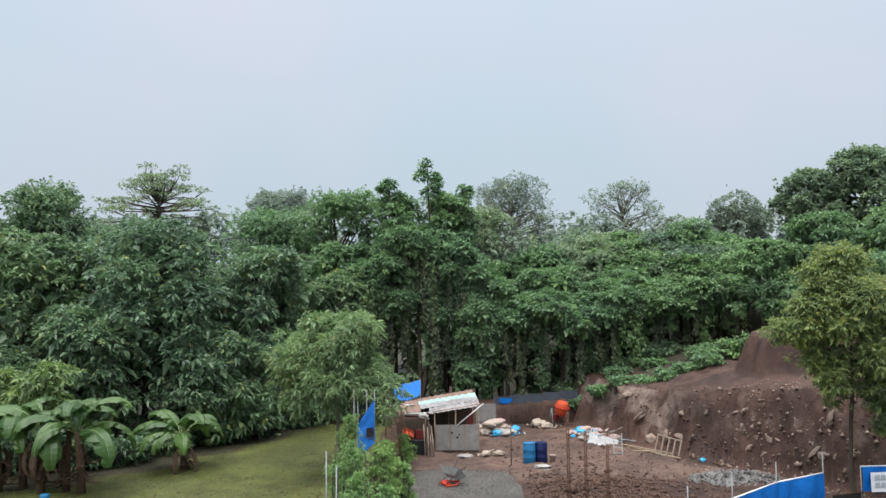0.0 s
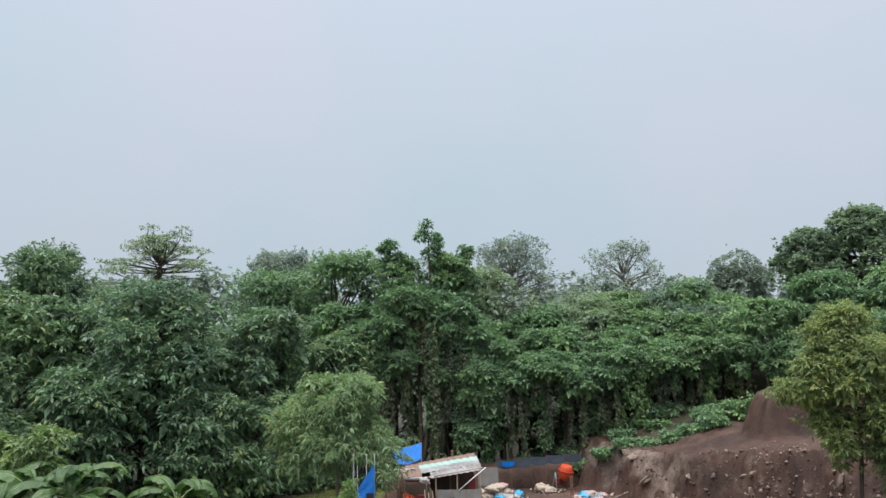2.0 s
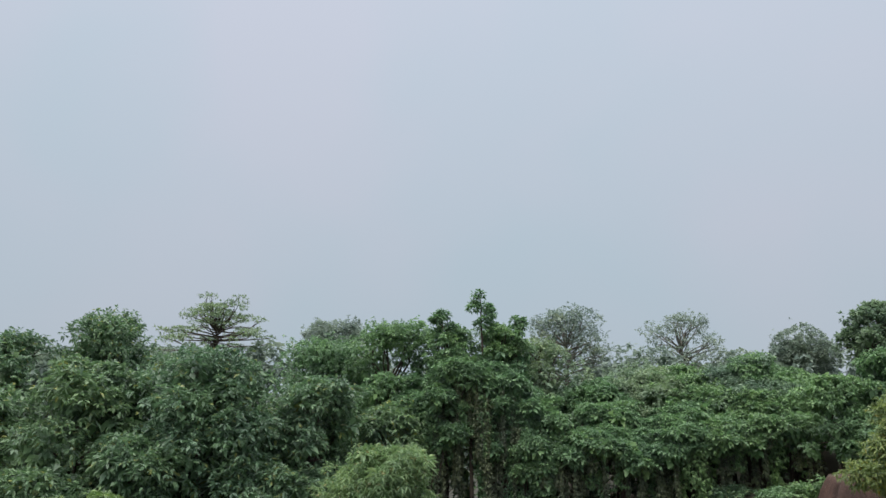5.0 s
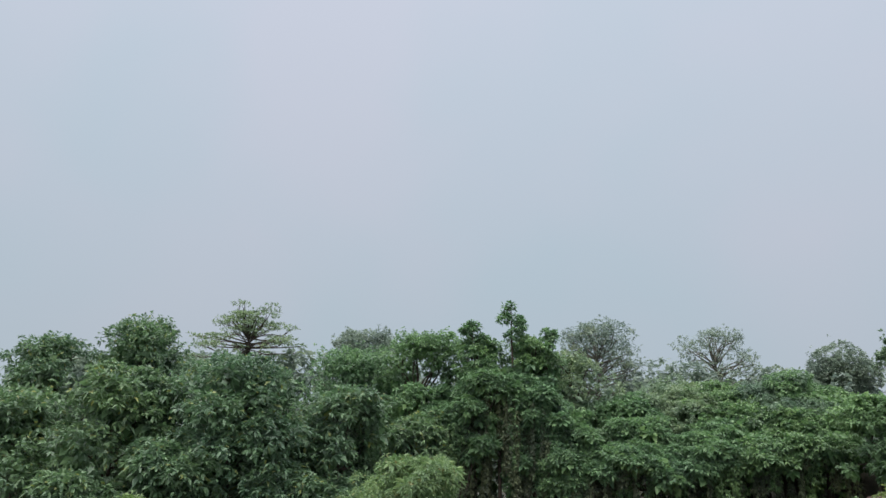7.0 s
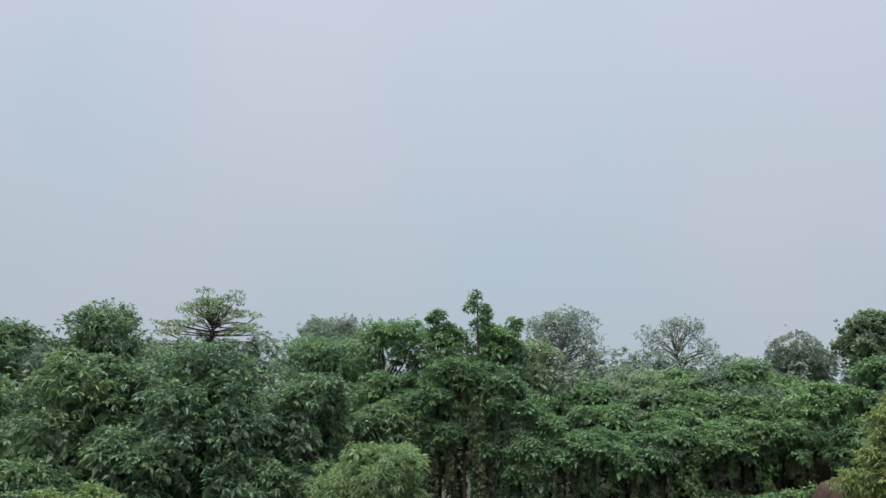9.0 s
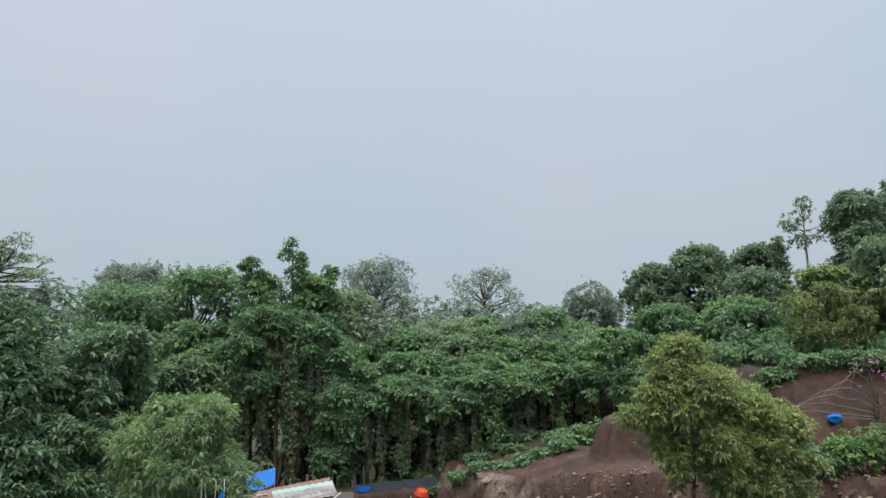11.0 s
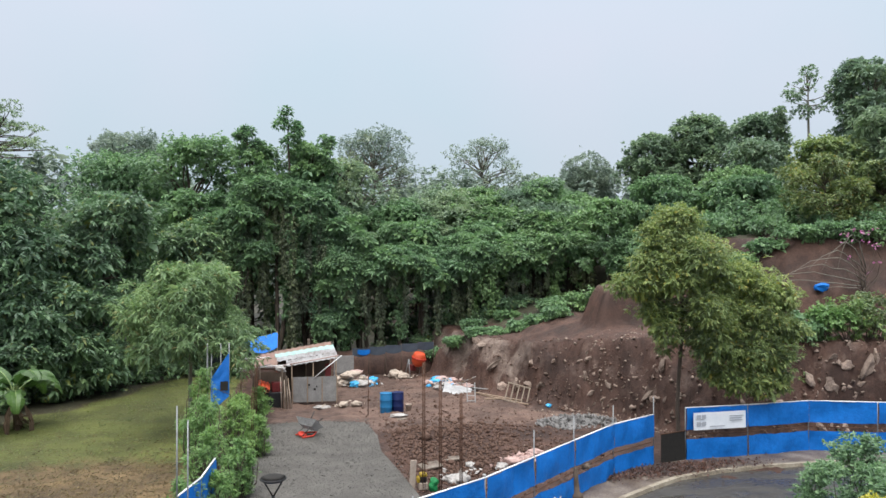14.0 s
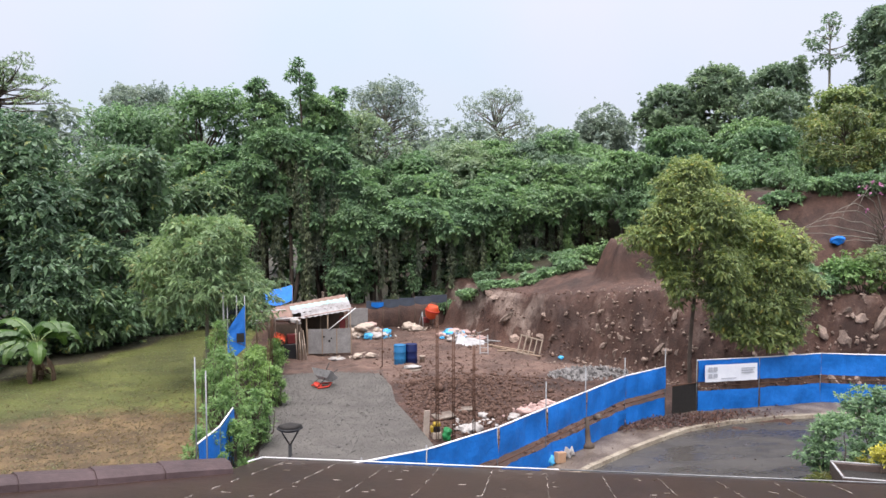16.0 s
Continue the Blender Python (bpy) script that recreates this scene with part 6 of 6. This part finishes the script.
for i, (x, y, sx, sy, tz) in enumerate(((4.6, 26.9, 0.8, 0.55, 15), (5.5, 27.6, 0.7, 0.35, -10), (4.4, 33.6, 0.5, 0.35, 20))):
    slab = part("slab", (box(sx, sy, 0.06, 0.012), CONCRETE))
    slab.matrix_world = pose(x, y, z_at(x, y) + 0.05, 6, -4, tz)
    tagged(slab, "broken grey concrete slab lying on the soil", "slab", "broken slabs")
sheet_white = part("metal_sheet", (cloth(1.5, 0.95, 14, 8, 0.16, 12), TIN_PALE))
sheet_white.matrix_world = pose(7.35, 39.2, z_at(7.9, 39.6) + 0.06, -62, 14, -14)
tagged(sheet_white, "pale bent metal sheet leaning on rubbish", "metal sheet")
for i in range(5):
    b = part("batten", (box(0.05, 1.5, 0.05, 0.005), WOOD if i % 2 else BAG_WHITE))
    b.matrix_world = pose(8.0 + 0.22 * i, 40.0 + 0.15 * i, z_at(8.3, 40.1) + 0.3 + 0.02 * i, -18 - 2 * i, 0, 32 + 5 * i)
    tagged(b, "loose pale batten on the rubbish heap", "batten", "loose battens")


def ladder(name, label, at, w, h, rungs, material, m):
    ob = thing(name, label, "ladder" if "ladder" in name else "frame")
    ob.matrix_world = m
    for sx in (-w / 2, w / 2):
        part("rail", (box(0.05, 0.03, h, 0.006, (sx, 0, h / 2)), material), ob)
    for i in range(rungs):
        part("rung", (box(w, 0.03, 0.035, 0.005, (0, 0, h * (i + 0.5) / rungs)), material), ob)
    return ob


ladder("step_ladder", "short pale aluminium step ladder leaning in the yard", None, 0.40, 1.05, 4, TIN_PALE, pose(8.35, 36.6, z_at(8.35, 36.6) - 0.02, -14, 0, -6))
WOOD_GREY = surface("grey_wood", [(0.3, (0.13, 0.10, 0.075)), (0.7, (0.27, 0.22, 0.17))], 7, 0.8, stretch=(1, 1, 0.2))
prop_frame = thing("timber_frame", "grey timber frame leaning against the bank", "frame")
prop_frame.matrix_world = pose(9.95, 36.35, z_at(9.95, 36.35) + 0.14, -38, 15, -16)
for zz in (0.05, 1.05):
    part("rail", (box(1.2, 0.04, 0.07, 0.006, (0.6, 0, zz)), WOOD_GREY), prop_frame)
for k in range(5):
    part("slat", (box(0.06, 0.03, 1.0, 0.006, (0.05 + 0.275 * k, -0.02, 0.55)), WOOD_GREY), prop_frame)
for i, (a, b, r) in enumerate((((9.3, 38.6), (11.0, 35.6), 0.05), ((9.1, 38.9), (10.9, 36.3), 0.04), ((9.2, 37.3), (10.1, 37.2), 0.05), ((8.7, 40.4), (9.9, 39.4), 0.06), ((8.5, 40.6), (9.7, 39.7), 0.05))):
    pl = part("plank", (box(math.hypot(b[0] - a[0], b[1] - a[1]), 0.14, 0.04, 0.006), WOOD if i < 3 else PLYWOOD_GREY))
    za, zb2 = z_at(*a), z_at(*b)
    pl.matrix_world = pose((a[0] + b[0]) / 2, (a[1] + b[1]) / 2, max(za, zb2) + 0.05, 0, 0, math.degrees(math.atan2(b[1] - a[1], b[0] - a[0])))
    tagged(pl, "weathered plank lying at the foot of the bank", "plank", "loose planks")


def rebar_column(x, y, h, label="upright rusty rebar column with tie rings"):
    ob = thing("rebar_column", label, "rebar", (x, y, z_at(x, y)), 10, "rebar columns")
    for sx in (-0.035, 0.035):
        for sy in (-0.035, 0.035):
            part("bar", (tube([(sx, sy, -0.2), (sx * 0.9, sy, h * 0.6), (sx * 0.8, sy * 0.8, h)], 0.010, 5), RUST), ob)
    for i in range(int(h / 0.45)):
        z = 0.15 + 0.45 * i
        part("ring", (tube([(-0.04, -0.04, z), (0.04, -0.04, z), (0.04, 0.04, z), (-0.04, 0.04, z), (-0.04, -0.04, z)], 0.005, 4), RUST), ob)


for x, y, h in ((3.85, 23.75, 4.15), (4.4, 23.8, 3.55), (5.15, 24.1, 3.2), (-1.75, 27.6, 2.6), (-1.85, 31.2, 2.9), (-1.95, 34.4, 2.6), (-2.05, 35.4, 2.4)):
    rebar_column(x, y, h)
teal = part("can", (lathe([(0.16, 0), (0.17, 0.02), (0.17, 0.36), (0.15, 0.4), (0.1, 0.4)], 16), DRUM_BLUE))
teal.matrix_world = pose(-15.2, 28.9, z_at(-15.2, 28.9))
tagged(teal, "small blue-green plastic can beside the banana plants", "can")
tent = part("tarpaulin", (lump(0.30, (1.3, 0.8, 0.7), 0.3, 3, 2), TARP_BLUE))
tent.matrix_world = pose(24.6, 32.0, z_at(24.6, 32.0) + 0.1)
tagged(tent, "small heap of blue tarpaulin on the upper bank", "tarpaulin")

# ---- loose cover: lawn, gravel, litter, stones ----
def scatter_leaves(name, label, category, xy, material, rng, per, length, width, up=1.0, droop=0.5, z=None, spread=0.6):
    zz = height(xy[:, 0], xy[:, 1], True) if z is None else np.full(len(xy), z)
    p = np.column_stack([xy, zz])
    o = np.tile(np.array([[0, 0, up]]), (len(p), 1))
    ob = part(name, leaf_mesh(name, p, o, material, rng, per, length, width, droop, spread))
    return tagged(ob, label, category, kind="stuff")


rng = np.random.default_rng(21)
cand = np.column_stack([rng.uniform(-24, -3.1, 36000), rng.uniform(17, 48, 36000)])
lawn_d = -signed(cand[:, 0], cand[:, 1], LAWN_EDGE)
cand = cand[lawn_d > -0.2 + rng.normal(size=len(cand)) * 0.3]
dry = np.exp(-(((cand[:, 0] + 6.5) / 4.2) ** 2 + ((cand[:, 1] - 25.5) / 3.8) ** 2)) > rng.random(len(cand)) * 0.9
scatter_leaves("grass", "short green lawn grass", "grass", cand[~dry], GRASS_BLADE, rng, 4, 0.08, 0.026, 0.45, 0.6, spread=0.9)
scatter_leaves("dry_grass", "patch of straw-coloured dry grass", "grass", cand[dry], STRAW_BLADE, rng, 6, 0.15, 0.022, 0.6, 0.7, spread=1.0)
pts = rng.normal(size=(2600, 2)) * np.array([1.5, 0.30]) + np.array([12.0, 23.55])
pts[:, 1] += (pts[:, 0] - 12.0) * 0.12
scatter_leaves("leaf_litter", "heap of fallen brown leaves by the gate", "leaf litter", pts, LEAF_BROWN, rng, 2, 0.13, 0.07, 0.5, 0.1, z=0.15, spread=1.0)
pts = np.column_stack([rng.uniform(6, 22, 260), rng.uniform(17, 24, 260)])
scatter_leaves("fallen_leaf", "scattered fallen brown leaves on the street", "leaf litter", pts, LEAF_BROWN, rng, 1, 0.08, 0.05, 0.1, 0.0, z=0.14, spread=1.0)


def pebbles(name, label, category, xy, z, size, material, rng, sink=0.3):
    """Joined small angular stones."""
    base = np.array([[1, 0, 0], [-1, 0, 0], [0, 1, 0], [0, -1, 0], [0, 0, 1], [0, 0, -1]], float)
    tri = np.array([[0, 2, 4], [2, 1, 4], [1, 3, 4], [3, 0, 4], [2, 0, 5], [1, 2, 5], [3, 1, 5], [0, 3, 5]])
    n = len(xy)
    s = size * rng.lognormal(0, 0.45, (n, 1, 1))
    v = base[None] * s * rng.uniform(0.5, 1.1, (n, 6, 3))
    a = rng.uniform(0, math.tau, n)
    ca, sa = np.cos(a)[:, None], np.sin(a)[:, None]
    v = np.stack([v[..., 0] * ca - v[..., 1] * sa, v[..., 0] * sa + v[..., 1] * ca, v[..., 2] * 0.8], -1)
    v += np.column_stack([xy, z])[:, None] + np.array([0, 0, 1]) * s * (0.5 - sink)
    f = (tri[None] + (np.arange(n) * 6)[:, None, None]).reshape(-1, 3)
    return tagged(part(name, quads_mesh(name, v.reshape(-1, 3), f, material)), label, category, kind="stuff")


pts = np.column_stack([rng.uniform(-1.85, 3.5, 16000), rng.uniform(17.2, 33.3, 16000)])
keep = (pts[:, 0] < 2.9 + 0.5 * (pts[:, 1] < 26))
pebbles("gravel", "loose grey gravel stones in the yard", "gravel", pts[keep], np.full(keep.sum(), 0.143), 0.015, GRAVEL, rng)
pts = np.column_stack([rng.uniform(2.6, 11.5, 2600), rng.uniform(23, 46, 2600)])
pebbles("clod", "scattered soil clods and chips", "soil clods", pts, height(pts[:, 0], pts[:, 1]), 0.035, SOIL_CLOD, rng)
pts = np.column_stack([rng.uniform(2.6, 10.5, 520), rng.uniform(23, 42, 520)])
pebbles("rubble_chip", "scattered pale stone chips", "stone chips", pts, height(pts[:, 0], pts[:, 1]), 0.035, STONE_TAN, rng)

pts = np.column_stack([rng.uniform(9, 27, 16000), rng.uniform(25.8, 44, 16000)])
face = signed(pts[:, 0], pts[:, 1], FOOT)
pts = pts[(face > -0.7) & (face < 1.8) & (rng.random(len(pts)) < np.where(pts[:, 0] > 12.2, 0.9, 0.4) * (1 - 0.35 * np.clip(face, 0, 2)))]
stony = rng.random(len(pts)) < 0.05 + 0.6 * np.exp(-((pts[:, 0] - 14.6) / 1.5) ** 2) + 0.5 * np.exp(-((pts[:, 0] - 22.5) / 3.0) ** 2)
pebbles("bank_clod", "crumbly soil lumps on the bank face", "soil clods", pts[~stony], height(pts[~stony, 0], pts[~stony, 1]), 0.055, SOIL_CLOD, rng)
pebbles("bank_stone", "small stones stuck in the bank face", "stones", pts[stony], height(pts[stony, 0], pts[stony, 1]), 0.065, STONE_TAN, rng)
pts = np.column_stack([rng.normal(5.8, 1.7, 5200), rng.normal(28.4, 2.4, 5200)])
pts = pts[(pts[:, 0] > 3.3)]
pebbles("dug_clod", "dark clods of dug soil", "soil clods", pts, height(pts[:, 0], pts[:, 1]), 0.055, SOIL_CLOD, rng)
for label, cx, cy, rx, ry, n, mat in (("torn white scraps among the sacks", 3.1, 42.8, 0.8, 0.5, 120, BAG_WHITE), ("torn beige scraps among the sacks", 2.7, 42.9, 0.9, 0.5, 140, BAG_BEIGE), ("torn blue scraps among the sacks", 3.5, 42.6, 0.5, 0.5, 40, BAG_BLUE),
                                      ("torn pale scraps by the mixer", 5.9, 44.9, 0.6, 0.4, 120, BAG_BEIGE), ("torn white scraps on the rubbish heap", 8.0, 41.2, 0.7, 0.8, 130, BAG_WHITE), ("torn pink scraps on the rubbish heap", 8.2, 41.6, 0.7, 0.7, 80, BAG_PINK),
                                      ("torn pink and white scraps by the fence", 7.9, 26.4, 0.7, 0.25, 110, BAG_PINK), ("torn white scraps in the dug ground", 5.6, 25.8, 0.9, 0.6, 22, BAG_WHITE), ("muddy scraps before the shed", 1.9, 36.8, 1.0, 0.3, 16, BAG_BEIGE)):
    xy = rng.normal(size=(n, 2)) * np.array([rx, ry]) * 0.6 + np.array([cx, cy])
    zz = height(xy[:, 0], xy[:, 1]) + np.abs(rng.normal(size=n)) * 0.12
    o = np.tile(np.array([[0, 0, 0.6]]), (n, 1))
    tagged(part("scrap", leaf_mesh("scrap", np.column_stack([xy, zz]), o, mat, rng, 2, 0.22, 0.16, 0.4, 1.0)), label, "litter", kind="stuff")

STONE_SHAPES = []
for i in range(10):
    bm = lump(1.0, (1.0, 0.75 + 0.03 * i, 0.6 + 0.04 * (i % 4)), 0.42, 60 + i, 1 if i < 7 else 2, 1.3, 0.12)
    me = bpy.data.meshes.new("stone")
    bm.to_mesh(me)
    bm.free()
    STONE_SHAPES.append(me)


def stone_mesh(i, material, cache={}):
    key = (i % 10, material.name)
    if key not in cache:
        me = STONE_SHAPES[i % 10].copy()
        me.materials.clear()
        me.materials.append(material)
        cache[key] = me
    return cache[key]


def put_stone(parent, i, x, y, z, s, material, rng, name="stone"):
    ob = new(name, stone_mesh(7 + i % 3 if name == "boulder" else i % 7, material))
    ob.parent = parent
    ob.matrix_basis = Matrix.LocRotScale((x, y, z), Euler(rng.uniform(0, 6.28, 3)), (s * rng.uniform(0.9, 1.6), s * rng.uniform(0.7, 1.1), s * rng.uniform(0.55, 0.95)))
    return ob


rng = np.random.default_rng(33)
heap = thing("rubble_heap", "heap of broken grey stones at the foot of the bank", "rubble heap", (11.9, 31.2, z_at(11.9, 31.2)))
bm = lump(1.0, (1.6, 0.95, 0.2), 0.25, 4, 3)
part("core", (bm, STONE_GREY), heap)
for i in range(290):
    a, q = rng.uniform(0, math.tau), math.sqrt(rng.random())
    x, y = 2.0 * q * math.cos(a), 1.15 * q * math.sin(a)
    put_stone(heap, i, x, y, 0.30 * (1 - q * q) + 0.03, rng.uniform(0.05, 0.12), STONE_GREY, rng)
n_set = 0
for i in range(4200):
    x, y = rng.uniform(10.5, 26.0), rng.uniform(25.8, 38)
    d = float(signed(np.array([x]), np.array([y]), FOOT)[0])
    share = 0.10 + 0.9 * math.exp(-((x - 14.6) / 1.4) ** 2) + 0.8 * math.exp(-((x - 22.3) / 2.4) ** 2)
    if not (-0.25 < d < 1.1) or rng.random() > (1.0 - 0.6 * d) * share:
        continue
    s = rng.uniform(0.05, 0.13) * (1.9 if rng.random() < 0.16 else 1.0) * (1.3 if x > 19 else 1.0)
    put_stone(ground, i, x, y, z_at(x, y) - s * 0.25, s, STONE_TAN, rng)
    n_set += 1
    if n_set > 275:
        break
for x, y, s in ((10.1, 41.2, 0.42), (10.4, 40.0, 0.48), (10.7, 38.9, 0.40), (10.0, 42.2, 0.36), (11.1, 38.0, 0.35), (11.6, 37.3, 0.3), (11.9, 36.2, 0.3), (12.4, 35.0, 0.3), (20.4, 27.6, 0.34), (21.6, 27.5, 0.4), (22.4, 27.6, 0.34), (23.2, 27.4, 0.42), (19.2, 27.7, 0.3), (17.8, 27.9, 0.32), (20.9, 27.9, 0.3), (22.0, 27.9, 0.36), (23.8, 27.6, 0.4), (18.6, 28.0, 0.28)):
    put_stone(ground, int(x * 7), x, y, z_at(x, y) - s * 0.3, s * 0.8, STONE_TAN, rng, "boulder")
pts = np.column_stack([rng.uniform(11, 18, 260), rng.normal(33.2, 1.0, 260)])
pebbles("pale_chip", "pale chips strewn on the bank top", "stone chips", pts, height(pts[:, 0], pts[:, 1]), 0.032, BAG_BEIGE, rng)
